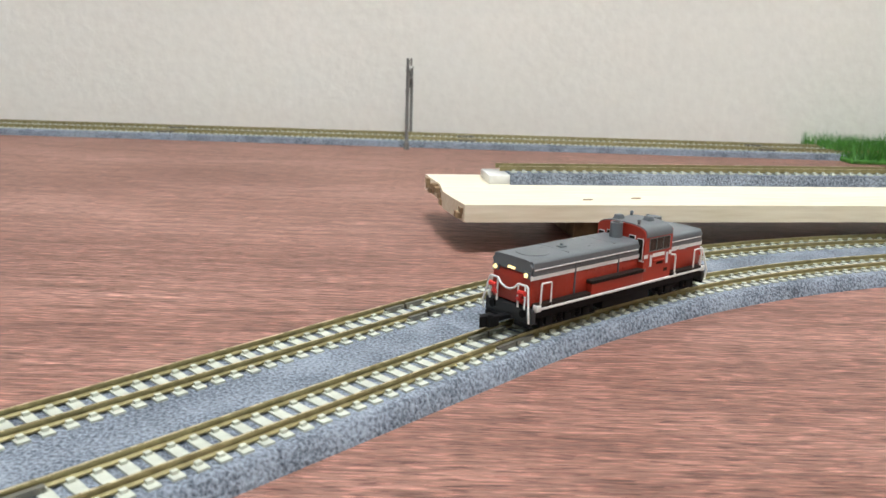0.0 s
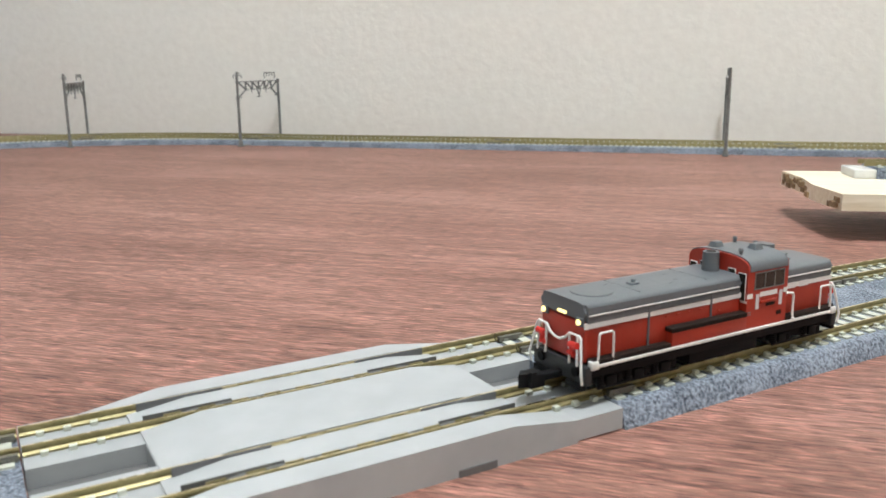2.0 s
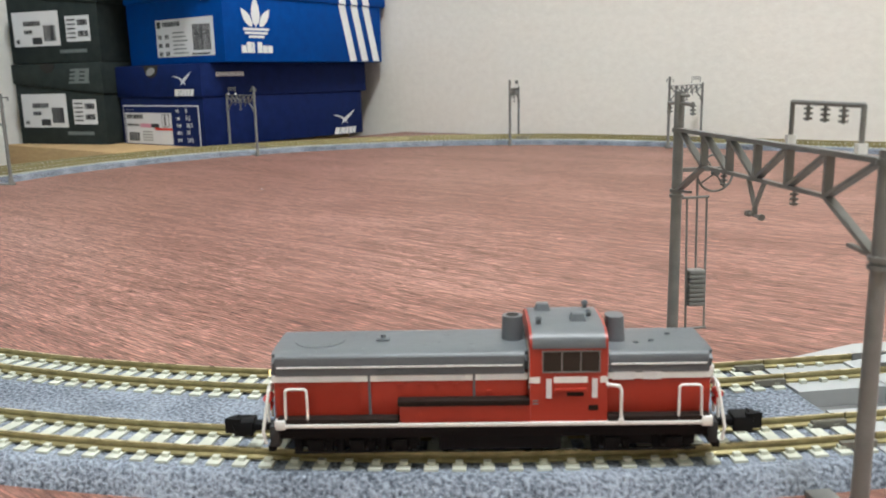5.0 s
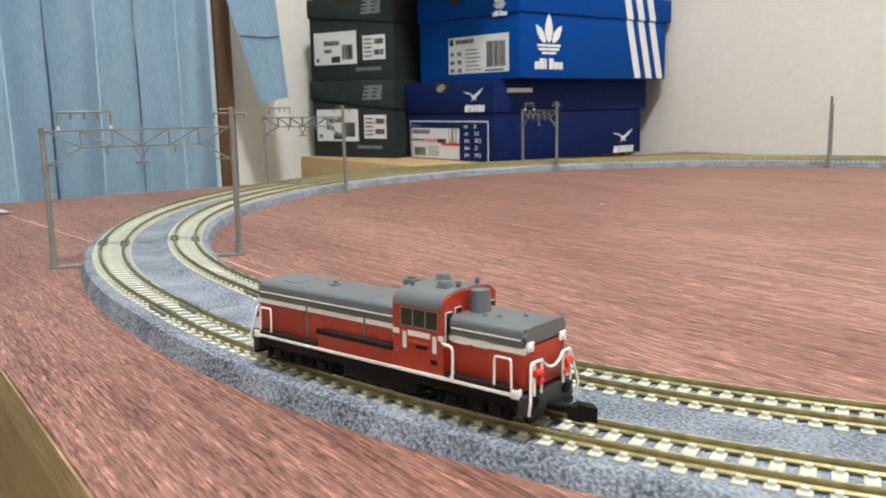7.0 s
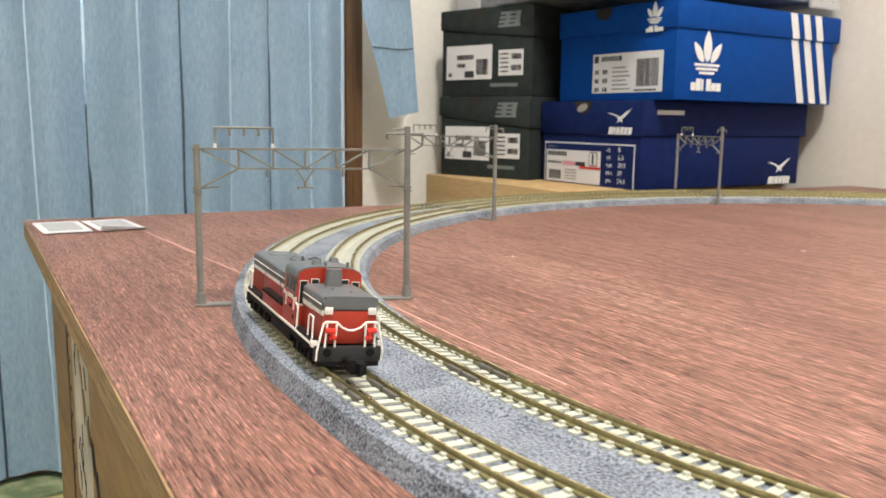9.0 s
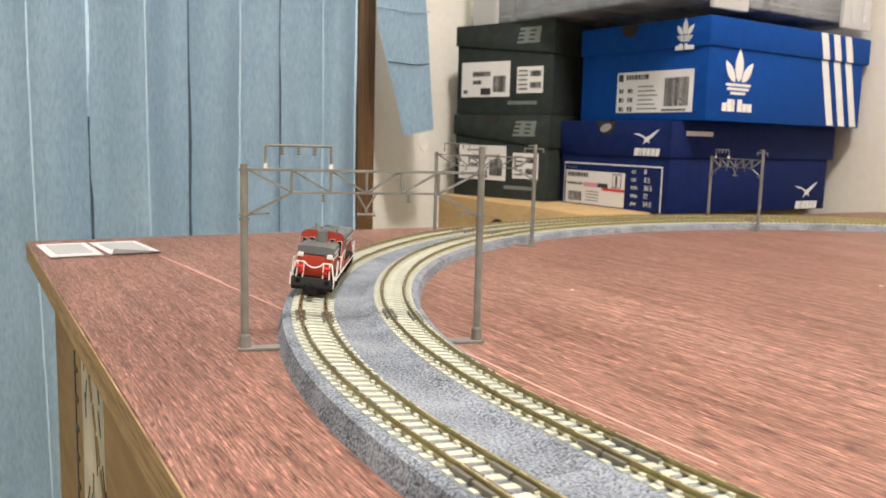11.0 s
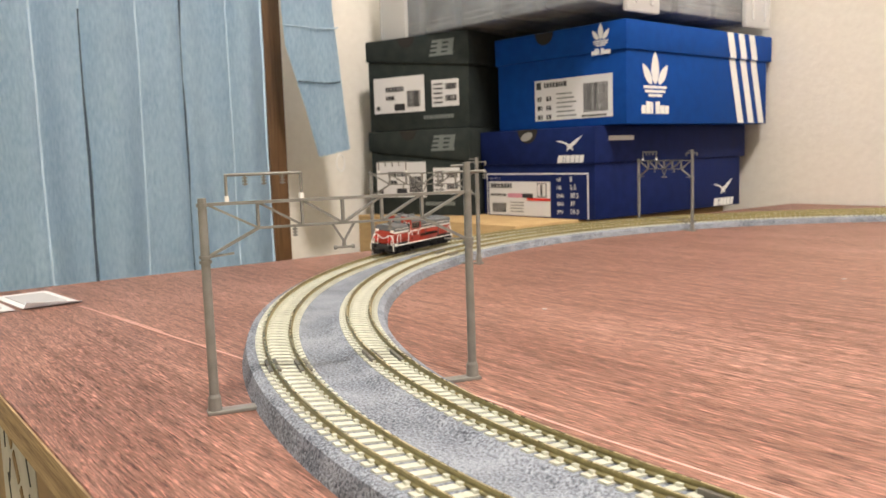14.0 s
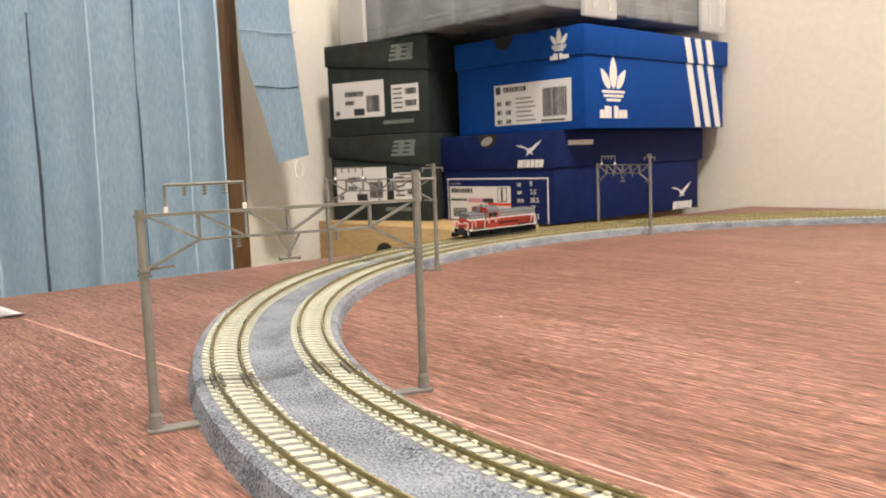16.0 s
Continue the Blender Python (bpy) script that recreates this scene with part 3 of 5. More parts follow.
copy_thing(MAST_ONE, mast_pose(-RADIUS * math.pi - (0.0625 - SX)))
MAST_TENSION = mast(True)
MAST_TENSION.matrix_basis = mast_pose(S_RR - 0.006)

# ---- locomotive ----
LX, LY, LZ = 0.00097, 0.00099, 0.00096


def mm(*v):
    return tuple(c * k for c, k in zip(v, (LX, LY, LZ)))


def mbox(bm, x0, x1, y0, y1, z0, z1, bevel=0.0, mi=0):
    return box(bm, x0 * LX, x1 * LX, y0 * LY, y1 * LY, z0 * LZ, z1 * LZ, bevel=bevel * 0.001, mi=mi)


def mboxed(*a, **k):
    bm = bmesh.new()
    mbox(bm, *a, **k)
    return bm


def hull(bm, section, x0, x1):
    """A section in y, z drawn out along x, in millimetres."""
    a = [bm.verts.new(mm(x0, y, z)) for y, z in section]
    b = [bm.verts.new(mm(x1, y, z)) for y, z in section]
    k = len(section)
    bm.faces.new(a[::-1])
    bm.faces.new(b)
    for i in range(k):
        f = bm.faces.new((a[i], a[(i + 1) % k], b[(i + 1) % k], b[i]))


def arch(half, z0, z1, rise, n=14, power=0.6):
    """A section with upright sides from z0 to z1 and a rounded top that rises above them."""
    pts = [(half, z0), (half, z1)]
    for i in range(1, n):
        a = math.pi * i / n
        c, s_ = math.cos(a), math.sin(a)
        pts.append((half * math.copysign(abs(c) ** power, c), z1 + rise * abs(s_) ** power))
    return pts + [(-half, z1), (-half, z0)]


def locomotive():
    """Long hood towards +x. The origin lies on the rails under its middle."""
    ob = empty("diesel_locomotive", pose(0, 0, 0), "vermilion model diesel locomotive, grey roofs and white handrails", "model locomotive")

    # frame and decks
    part("frame", mboxed(-40, 40, -8.6, 8.6, 4.2, 6.5, bevel=0.2), LOCO_BLACK, ob, "black underframe")
    for k in (1, -1):
        part("sill", mboxed(-40.4, 40.4, k * 8.5, k * 9.7, 6.75, 7.5, bevel=0.12), LOCO_WHITE, ob, "white side sill")
        for x0, x1 in ((17.4, 40.2), (-40.2, -21.4)):
            bm = mboxed(x0, x1, k * 7.2, k * 9.55, 7.5, 8.5, bevel=0.1)
            d = part("walkway", bm, LOCO_DARK, ob, "dark brown footboard")
        bm = mboxed(-7.2, 17.2, k * 7.2, k * 9.5, 7.55, 10.9, bevel=0.15)
        side = part("side_tank", bm, LOCO_RED, ob)
        bm = mboxed(-7.0, 17.5, k * 7.2, k * 9.75, 10.9, 12.0, bevel=0.1)
        for i in range(40):
            x = -6.4 + i * 0.6
            mbox(bm, x, x + 0.25, k * 9.7, k * 9.85, 11.0, 11.9)
        part("side_step", bm, LOCO_DARK, side, "dark ribbed footboard")
        for x in (39.6, -39.6):
            part("corner_block", mboxed(x - 1.0, x + 1.0, k * 8.2, k * 9.9, 6.4, 8.4, bevel=0.3), LOCO_WHITE, ob, "white corner block")

    def hood(x0, x1, top, name):
        h = part(name, mboxed(x0, x1, -7.5, 7.5, 7.4, 16.6, bevel=0.5), LOCO_RED, ob, "vermilion engine hood")
        bm = bmesh.new()
        hull(bm, arch(7.75, 16.4, 18.9, top - 18.9, 18, 0.42), x0 - 0.1, x1 + 0.1)
        bmesh.ops.bevel(bm, geom=[e for e in bm.edges if abs(e.verts[0].co.x - e.verts[1].co.x) < 1e-7], offset=0.0007, segments=2, affect="EDGES")
        roof = part("hood_roof", bm, LOCO_GREY, h, "grey rounded hood roof")
        for f in roof.data.polygons:
            f.use_smooth = len(f.vertices) == 4 and f.area < 4e-5
        for k in (1, -1):
            part("white_band", mboxed(x0 - 0.12, x1 + 0.12, k * 7.4, k * 7.68, 15.2, 16.5), LOCO_WHITE, h, "white painted band")
            part("gutter", mboxed(x0 + 1, x1 - 1, k * 7.7, k * 7.95, 18.0, 18.25), LOCO_WHITE, h, "pale roof gutter")
        return h

    long_hood = hood(-6.8, 41.0, 20.9, "long_hood")
    short_hood = hood(-40.6, -21.2, 20.6, "short_hood")
    for k in (1, -1):
        for x in (22.6, 3.0):
            part("panel_strip", mboxed(x, x + 0.45, k * 7.45, k * 7.85, 8.3, 18.0), LOCO_GREY, long_hood, "grey panel joint strip")
        for n_, (x0, x1) in enumerate(((26, 40), (5, 21.5), (-6, 2))):
            for i in range(5):
                part("louvre", mboxed(x0, x1, k * 7.5, k * 7.72, 15.35 + i * 0.24, 15.47 + i * 0.24), PAPER, long_hood)
        for i in range(4):
            part("roof_louvre", mboxed(4.6, 21.0, k * 7.7, k * 7.86, 16.7 + i * 0.3, 16.85 + i * 0.3), LOCO_GREY, long_hood)
        for x in (6, 9.5, 13, 16.5):
            part("door_hinge", mboxed(x, x + 1.1, k * 7.45, k * 7.7, 14.3, 14.6), LOCO_RED, long_hood)
        part("door_hinge", mboxed(0.0, 0.9, k * 7.45, k * 7.75, 12.8, 13.2), LOCO_RED, long_hood)
        for i in range(4):
            part("louvre", mboxed(-26.5, -22.5, k * 7.5, k * 7.76, 15.0 + i * 0.45, 15.2 + i * 0.45), PAPER, short_hood)
            part("louvre", mboxed(-31.5, -28.0, k * 7.5, k * 7.76, 15.0 + i * 0.45, 15.2 + i * 0.45), PAPER, short_hood)
    # fine grille of the radiator side
    for k in (1, -1):
        for i in range(24):
            part("grille_slat", mboxed(24.5, 40.2, k * 7.48, k * 7.58, 8.6 + i * 0.27, 8.72 + i * 0.27), LOCO_RED, long_hood)

    # hood roof details
    bm = bmesh.new()
    tube(bm, mm(33.0, 0, 20.75), mm(33.0, 0, 21.1), 0.0048, 28, 0.0046)
    part("roof_fan", bm, LOCO_GREY, long_hood, "round grey roof fan cover")
    bm = mboxed(19.5, 22.0, -1.0, 1.0, 20.7, 21.3, bevel=0.2)
    tube(bm, mm(20.7, 0, 21.3), mm(20.7, 0, 22.0), 0.0005, 8)
    part("roof_hatch", bm, LOCO_GREY, long_hood)
    for x, y in ((26, -3), (12, 3.5), (8, -2.5), (9, 2), (3, 3), (-31, 2), (-35, -2), (-28, 3)):
        part("lifting_lug", mboxed(x, x + 1.0, y, y + 0.3, 20.2, 20.95), LOCO_GREY, long_hood if x > -7 else short_hood)
    for x in (24.0, 3.2):
        part("roof_seam", mboxed(x, x + 0.2, -6.0, 6.0, 20.55, 20.93), LOCO_GREY, long_hood)

    # stacks on both sides of the cab
    bm = bmesh.new()
    tube(bm, mm(-4.4, 0.0, 19.8), mm(-4.4, 0.0, 25.6), 0.0021, 24, 0.0019)
    stack = part("exhaust_pipe", bm, LOCO_GREY, ob, "grey round exhaust stack")
    # Dark disc painted for the shade inside the stack's mouth.
    bm = bmesh.new()
    tube(bm, mm(-4.4, 0, 25.5), mm(-4.4, 0, 25.68), 0.0012, 16)
    part("stack_mouth_shade", bm, HOLE_SHADE, stack)
    bm = bmesh.new()
    low, high = [], []
    for i in range(24):
        g = i * math.pi / 12
        c, q = math.cos(g), math.sin(g)
        ring = (math.copysign(abs(c) ** 0.7, c), math.copysign(abs(q) ** 0.7, q))
        low.append(bm.verts.new(mm(-24.0 + 2.0 * ring[0], 2.5 * ring[1], 19.8)))
        high.append(bm.verts.new(mm(-23.9 + 1.7 * ring[0], 2.2 * ring[1], 25.4)))
    for i in range(24):
        bm.faces.new((low[i], low[(i + 1) % 24], high[(i + 1) % 24], high[i])).smooth = True
    bm.faces.new(low[::-1])
    bm.faces.new(high)
    part("vent_duct", bm, LOCO_GREY, ob, "grey upright duct on the short hood")

    # cab
    x0, x1 = -21.3, -7.0
    sec = arch(9.3, 7.5, 22.0, 3.2, 18, 0.68)
    bm = bmesh.new()
    hull(bm, sec, x0, x1)
    cab = part("cab", bm, LOCO_RED, ob, "vermilion driver's cab")
    bm = bmesh.new()
    roof_sec = [(y * 1.025, z) for y, z in arch(9.3, 21.8, 22.1, 3.4, 18, 0.68)]
    hull(bm, roof_sec, x0 + 0.5, x1 - 0.5)
    cab_roof = part("cab_roof", bm, LOCO_GREY, cab, "grey arched cab roof")
    for x, y, sx, sy in ((-10.5, -4.0, 1.7, 1.5), (-16.5, 3.0, 1.7, 1.5)):
        bm = mboxed(x - sx, x + sx, y - sy, y + sy, 24.6, 26.8, bevel=0.4)
        for v in bm.verts:
            if v.co.z > 25.5 * LZ:
                v.co.x = x * LX + (v.co.x - x * LX) * 0.72
                v.co.y = y * LY + (v.co.y - y * LY) * 0.72
        part("roof_vent", bm, LOCO_GREY, cab_roof)
    for x, y in ((-9.0, 5.0), (-19.0, -5.5), (-18.8, 1.0)):
        bm = bmesh.new()
        tube(bm, mm(x, y, 24.0), mm(x, y, 26.6), 0.00045, 8)
        tube(bm, mm(x, y, 26.2), mm(x, y, 26.8), 0.0007, 8, 0.0004)
        part("roof_whistle", bm, LOCO_GREY, cab_roof)
    for k in (1, -1):
        w = part("side_window", mboxed(-19.9, -9.3, k * 9.2, k * 9.36, 17.3, 21.2), WINDOW_DARK, cab, "smoked three-pane sliding window")
        for x in (-19.9, -16.45, -13.0, -9.5):
            part("window_bar", mboxed(x, x + 0.25, k * 9.3, k * 9.47, 17.2, 21.3), MAST, w, "grey window bar")
        for z in (17.1, 21.15):
            part("window_bar", mboxed(-20.0, -9.2, k * 9.3, k * 9.47, z, z + 0.22), MAST, w, "grey window bar")
        for xa, xb in ((-8.9, -7.0), (-17.6, -11.4), (-21.3, -19.9)):
            part("white_band", mboxed(xa, xb, k * 9.2, k * 9.37, 15.1, 16.3), LOCO_WHITE, cab, "white painted band")
        for x in (-11.0, -19.4):
            part("cab_handle", mboxed(x, x + 1.0, k * 9.25, k * 9.5, 12.2, 15.9), PAPER, cab, "pale grey cab grip panel")
        part("cab_step", mboxed(-17.4, -11.6, k * 9.25, k * 9.75, 13.4, 14.1, bevel=0.1), LOCO_RED, cab)
        # Dark patch painted for the shade of a recess beneath the step.
        part("cab_recess_shade", mboxed(-16.9, -13.8, k * 9.25, k * 9.4, 12.5, 13.4), LOCO_DARK, cab)
        for i in range(2):
            part("data_mark", mboxed(-8.6, -7.5, k * 9.25, k * 9.35, 10.9 + i * 0.6, 11.2 + i * 0.6), PALE_INK, cab)
        part("data_mark", mboxed(-19.6, -17.8, k * 9.25, k * 9.35, 9.6, 10.7), LOCO_DARK, cab)
        # end windows
        for x, d in ((x1, 1), (x0, -1)):
            for ya, yb, za, zb in ((6.6, 8.6, 14.6, 21.2), (3.4, 5.4, 18.6, 21.8)):
                fr = part("window_frame", mboxed(x, x + d * 0.16, k * (ya - 0.17), k * (yb + 0.17), za - 0.17, zb + 0.17, bevel=0.06), LOCO_WHITE, cab, "white window frame")
                part("pane", mboxed(x + d * 0.1, x + d * 0.24, k * ya, k * yb, za, zb), WINDOW_DARK, fr)
            part("white_band", mboxed(x, x + d * 0.1, k * 7.5, k * 9.3, 14.0, 14.5), LOCO_WHITE, cab, "white painted band")

    # lamps
    for k in (1, -1):
        for x, d, mat_, lab in ((41.0, 1, LAMP_ON, "lit warm headlamp"), (-40.6, -1, LAMP_OFF, "unlit square headlamp")):
            h = long_hood if d > 0 else short_hood
            fr = part("headlamp_case", mboxed(x - d * 0.3, x + d * 0.45, k * 4.9, k * 7.2, 15.6, 17.6, bevel=0.2), LOCO_WHITE if d < 0 else LOCO_GREY, h)
            bm = bmesh.new()
            tube(bm, mm(x + d * 0.3, k * 6.05, 16.6), mm(x + d * 0.75, k * 6.05, 16.6), 0.00062, 16)
            part("headlamp", bm, mat_, h, lab)
    part("marker_lamp", mboxed(40.9, 41.35, -1.4, 1.4, 17.2, 17.9, bevel=0.1), LAMP_ON, long_hood, "lit amber marker lamp")

    # handrails and end gear
    for d in (1, -1):
        for k in (1, -1):
            bm = bmesh.new()
            wire(bm, [mm(d * 38.6, k * 9.3, 7.6), mm(d * 38.4, k * 9.3, 14.0), mm(d * 38.0, k * 9.2, 14.4), mm(d * 34.8, k * 9.2, 14.4), mm(d * 34.4, k * 9.3, 14.0), mm(d * 34.4, k * 9.3, 7.6)], 0.00026)
            part("side_handrail", bm, LOCO_WHITE, ob, "white wire handrail")
            bm = bmesh.new()
            wire(bm, [mm(d * 42.6, k * 9.0, 3.4), mm(d * 43.0, k * 9.1, 6.0), mm(d * 42.0, k * 7.6, 13.2), mm(d * 42.0, k * 7.0, 13.8), mm(d * 42.2, k * 4.0, 13.8), mm(d * 42.3, k * 2.6, 12.4), mm(d * 42.3, k * 1.0, 11.7), mm(d * 42.3, 0, 11.6)], 0.0003)
            wire(bm, [mm(d * 42.2, k * 4.0, 13.8), mm(d * 42.3, k * 4.2, 7.0)], 0.0003)
            wire(bm, [mm(d * 42.1, k * 6.6, 13.8), mm(d * 42.4, k * 6.9, 7.0)], 0.0003)
            part("end_handrail", bm, LOCO_WHITE, ob, "white wire end handrail")
            bm = bmesh.new()
            tube(bm, mm(d * 42.4, k * 4.4, 11.4), mm(d * 42.4, k * 7.0, 11.6), 0.00075, 8)
            tube(bm, mm(d * 42.6, k * 5.0, 9.4), mm(d * 42.6, k * 5.4, 11.6), 0.0005, 8)
            tube(bm, mm(d * 42.4, k * 4.0, 9.6), mm(d * 42.4, k * 5.8, 9.4), 0.0006, 8)
            part("brake_hose", bm, BRIGHT_RED, ob, "bright red hose cocks")
        part("end_beam", mboxed(d * 40.0, d * 41.8, -9.2, 9.2, 2.8, 7.0, bevel=0.25), BEAM_GREY, ob, "dark grey end beam")
        for k in (1, -1):
            bm = bmesh.new()
            tube(bm, mm(d * 41.8, k * 6.0, 5.4), mm(d * 42.3, k * 6.0, 5.4), 0.0011, 12)
            mbox(bm, d * 41.0, d * 42.4, k * 3.0, k * 8.6, 1.6, 3.0, bevel=0.2)
            part("end_step", bm, LOCO_BLACK, ob)
        bm = mboxed(d * 40.5, d * 48.0, -1.2, 1.2, 2.6, 4.0, bevel=0.15)
        mbox(bm, d * 47.0, d * 50.8, -2.1, 2.1, 1.7, 4.7, bevel=0.2)
        prism(bm, [mm(d * 50.6, -2.1), mm(d * 53.0, 0.4), mm(d * 50.6, 0.9)][:: d], 0.003, pose(0, 0, 0.0017))
        mbox(bm, d * 49.4, d * 50.7, 1.2, 2.1, 4.4, 5.4)
        part("coupler", bm, LOCO_BLACK, ob, "black plastic coupler")
    for k in (1, -1):
        bm = bmesh.new()
        wire(bm, [mm(-21.0, k * 9.4, 14.8), mm(-23.4, k * 9.4, 14.4), mm(-23.8, k * 9.4, 13.6), mm(-23.8, k * 9.4, 7.6)], 0.00032)
        mbox(bm, -24.3, -23.3, k * 9.0, k * 9.8, 7.5, 8.1)
        part("cab_handrail", bm, LOCO_WHITE, ob, "white bent cab handrail")

    # running gear
    part("fuel_tank", mboxed(-13.0, 10.0, -8.2, 8.2, 1.4, 4.4, bevel=0.4), LOCO_BLACK, ob, "black fuel tank")
    for xs in ((33.5, 25.5, 17.5), (-22.5, -34.0)):
        a, b = max(xs) + 4, min(xs) - 4
        for k in (1, -1):
            bm = mboxed(b, a, k * 6.2, k * 7.6, 1.9, 4.3, bevel=0.3)
            for x in xs:
                mbox(bm, x - 1.5, x + 1.5, k * 7.4, k * 8.4, 1.3, 3.7, bevel=0.3)
                mbox(bm, x - 3.2, x - 2.0, k * 6.8, k * 8.0, 0.9, 3.2)
                for i in range(6):
                    tube(bm, mm(x + 3.2, k * 7.9, 1.5 + i * 0.5), mm(x + 3.2, k * 7.9, 1.75 + i * 0.5), 0.0008, 8)
                mbox(bm, x - 2.4, x - 1.0, k * 7.0, k * 7.9, 3.4, 4.8)
            wire(bm, [mm(b, k * 8.2, 1.4), mm(a, k * 8.2, 1.2)], 0.0003)
            part("bogie_side", bm, LOCO_BLACK, ob, "black bogie side frame")
        part("bogie_block", mboxed(b + 1, a - 1, -3.6, 3.6, 1.2, 4.4), LOCO_BLACK, ob)
    for x in (33.5, 25.5, 17.5, -22.5, -34.0):
        bm = bmesh.new()
        tube(bm, mm(0, -5.0, 0), mm(0, 5.0, 0), 0.0006, 8)
        for k in (1, -1):
            tube(bm, mm(0, k * 4.0, 0), mm(0, k * 5.4, 0), 0.0028, 24)
            tube(bm, mm(0, k * 3.7, 0), mm(0, k * 4.05, 0), 0.0031, 24)
            tube(bm, mm(0, k * 5.4, 0), mm(0, k * 5.55, 0), 0.0019, 12)
            for i in range(3):
                g = i * 2 * math.pi / 3
                tube(bm, mm(1.8 * math.cos(g), k * 5.4, 1.8 * math.sin(g)), mm(1.8 * math.cos(g), k * 5.6, 1.8 * math.sin(g)), 0.0003, 6)
        wsob = part("wheelset", bm, BEAM_GREY, ob, "dark metal wheelset")
        wsob.location = (x * LX, 0, 0.00285)
        WHEELS.append((wsob, x * LX))
    return ob


WHEELS = []
LOCO = locomotive()

# ---- boxes in the corner ----
def text_mesh(body, size, material_, m, parent, name="lettering"):
    cu = bpy.data.curves.new(name, "FONT")
    cu.body, cu.size, cu.extrude = body, size, 0.0001
    tmp = bpy.data.objects.new("tmp_text", cu)
    me = bpy.data.meshes.new_from_object(tmp)
    bpy.data.objects.remove(tmp)
    me.materials.append(material_)
    ob = new(name, me)
    ob.parent = parent
    ob.matrix_basis = m
    return ob


def flat(name, x0, x1, y0, y1, mat_, parent, face, lift=0.0003, label=""):
    """A thin printed patch on a face; face maps x, y, z-out into the box's space."""
    bm = boxed(x0, x1, y0, y1, -0.0005, lift)
    bmesh.ops.transform(bm, matrix=face, verts=bm.verts[:])
    return part(name, bm, mat_, parent, label)


def shape(name, outline, mat_, parent, face, lift=0.0003, label=""):
    bm = bmesh.new()
    prism(bm, outline, lift + 0.0004, Matrix.Translation((0, 0, -0.0004)))
    bmesh.ops.transform(bm, matrix=face, verts=bm.verts[:])
    return part(name, bm, mat_, parent, label)


def shoe_box(name, m, length, width, height, lid_h, card, label, group="shoe boxes", over=0.0, slant=0.0):
    """The origin is the front lower corner. The long side runs along +y with its face to +x; the short end faces -y and runs towards -x."""
    ob = empty(name, m, label, "shoe box", group)
    body = part("box_body", boxed(-width, 0, 0, length, 0, height - 0.004, bevel=0.0008), card, ob)
    o = 0.0022
    bm = boxed(-width - o, o, -o, length + o + over, height - lid_h, height, bevel=0.0012)
    for v in bm.verts:
        if v.co.z < height - lid_h * 0.5 and v.co.x < -width * 0.5:
            v.co.z += slant
    lid = part("lid", bm, card, ob, "fitted cardboard lid")
    end = Matrix.Translation((-width, 0, 0)) @ Matrix.Rotation(math.pi / 2, 4, "X")
    side = Matrix.Rotation(math.pi / 2, 4, "Z") @ Matrix.Rotation(math.pi / 2, 4, "X")
    lift = Matrix.Translation((0, 0, o))
    return ob, body, lid, end, side, end @ lift, side @ lift


def ellipse(cx, cy, a, b, tilt, n=20):
    c, s_ = math.cos(tilt), math.sin(tilt)
    return [(cx + a * math.cos(t) * c - b * math.sin(t) * s_, cy + a * math.cos(t) * s_ + b * math.sin(t) * c) for t in [i * 2 * math.pi / n for i in range(n)]]


def leaf_mark(cx, cy, size, parent, face, mat_):
    """A plain emblem of three leaves over bars, with bars for its lettering."""
    for k, (dx, length, tilt) in enumerate(((0.0, 0.68, 0.0), (-0.12, 0.52, 0.66), (0.12, 0.52, -0.66))):
        pts = [(0, 0), (0.08, 0.08), (0.125, 0.24), (0.11, 0.40), (0.06, 0.54), (0, 0.64), (-0.06, 0.54), (-0.11, 0.40), (-0.125, 0.24), (-0.08, 0.08)]
        c, q, f = math.cos(tilt), math.sin(tilt), length / 0.64
        shape("emblem_leaf", [(cx + size * (dx + f * (x * c - y * q)), cy + size * f * (x * q + y * c)) for x, y in pts], mat_, parent, face, 0.00035 + 0.00008 * k)
    for i, w in enumerate((0.40, 0.35, 0.24)):
        flat("emblem_bar", cx - w * size, cx + w * size, cy - size * (0.085 + 0.085 * i), cy - size * (0.03 + 0.085 * i), mat_, parent, face, 0.0004)
    for i, h in enumerate((0.17, 0.25, 0.24, 0.25, 0.17, 0.17)):
        x = cx - size * 0.48 + i * size * 0.163
        w = 0.07 if i == 2 else 0.145
        flat("word_bar", x, x + size * w, cy - size * 0.60, cy - size * (0.60 - h), mat_, parent, face, 0.0004)


def bird_mark(cx, cy, s_, parent, face, mat_):
    pts = ((-0.50, 0.15), (-0.28, 0.135), (-0.10, 0.05), (0.0, -0.04), (0.12, 0.05), (0.28, 0.20), (0.50, 0.36), (0.34, 0.12), (0.20, -0.06), (0.11, -0.15), (0.16, -0.30), (0.04, -0.21), (-0.10, -0.34), (-0.05, -0.19), (-0.06, -0.09), (-0.16, 0.015), (-0.30, 0.06))
    shape("emblem", [(cx + s_ * 1.15 * x, cy + s_ * 0.7 * y - s_ * 0.06) for x, y in pts], mat_, parent, face)
    for i, (x, w) in enumerate(((-0.50, 0.22), (-0.25, 0.07), (-0.15, 0.16), (0.04, 0.16), (0.23, 0.16), (0.42, 0.16))):
        x, w = cx + s_ * x, s_ * w
        shape("word_bar", [(x, cy - s_ * 0.66), (x + w, cy - s_ * 0.66), (x + w + s_ * 0.05, cy - s_ * 0.42), (x + s_ * 0.05, cy - s_ * 0.42)], mat_, parent, face)


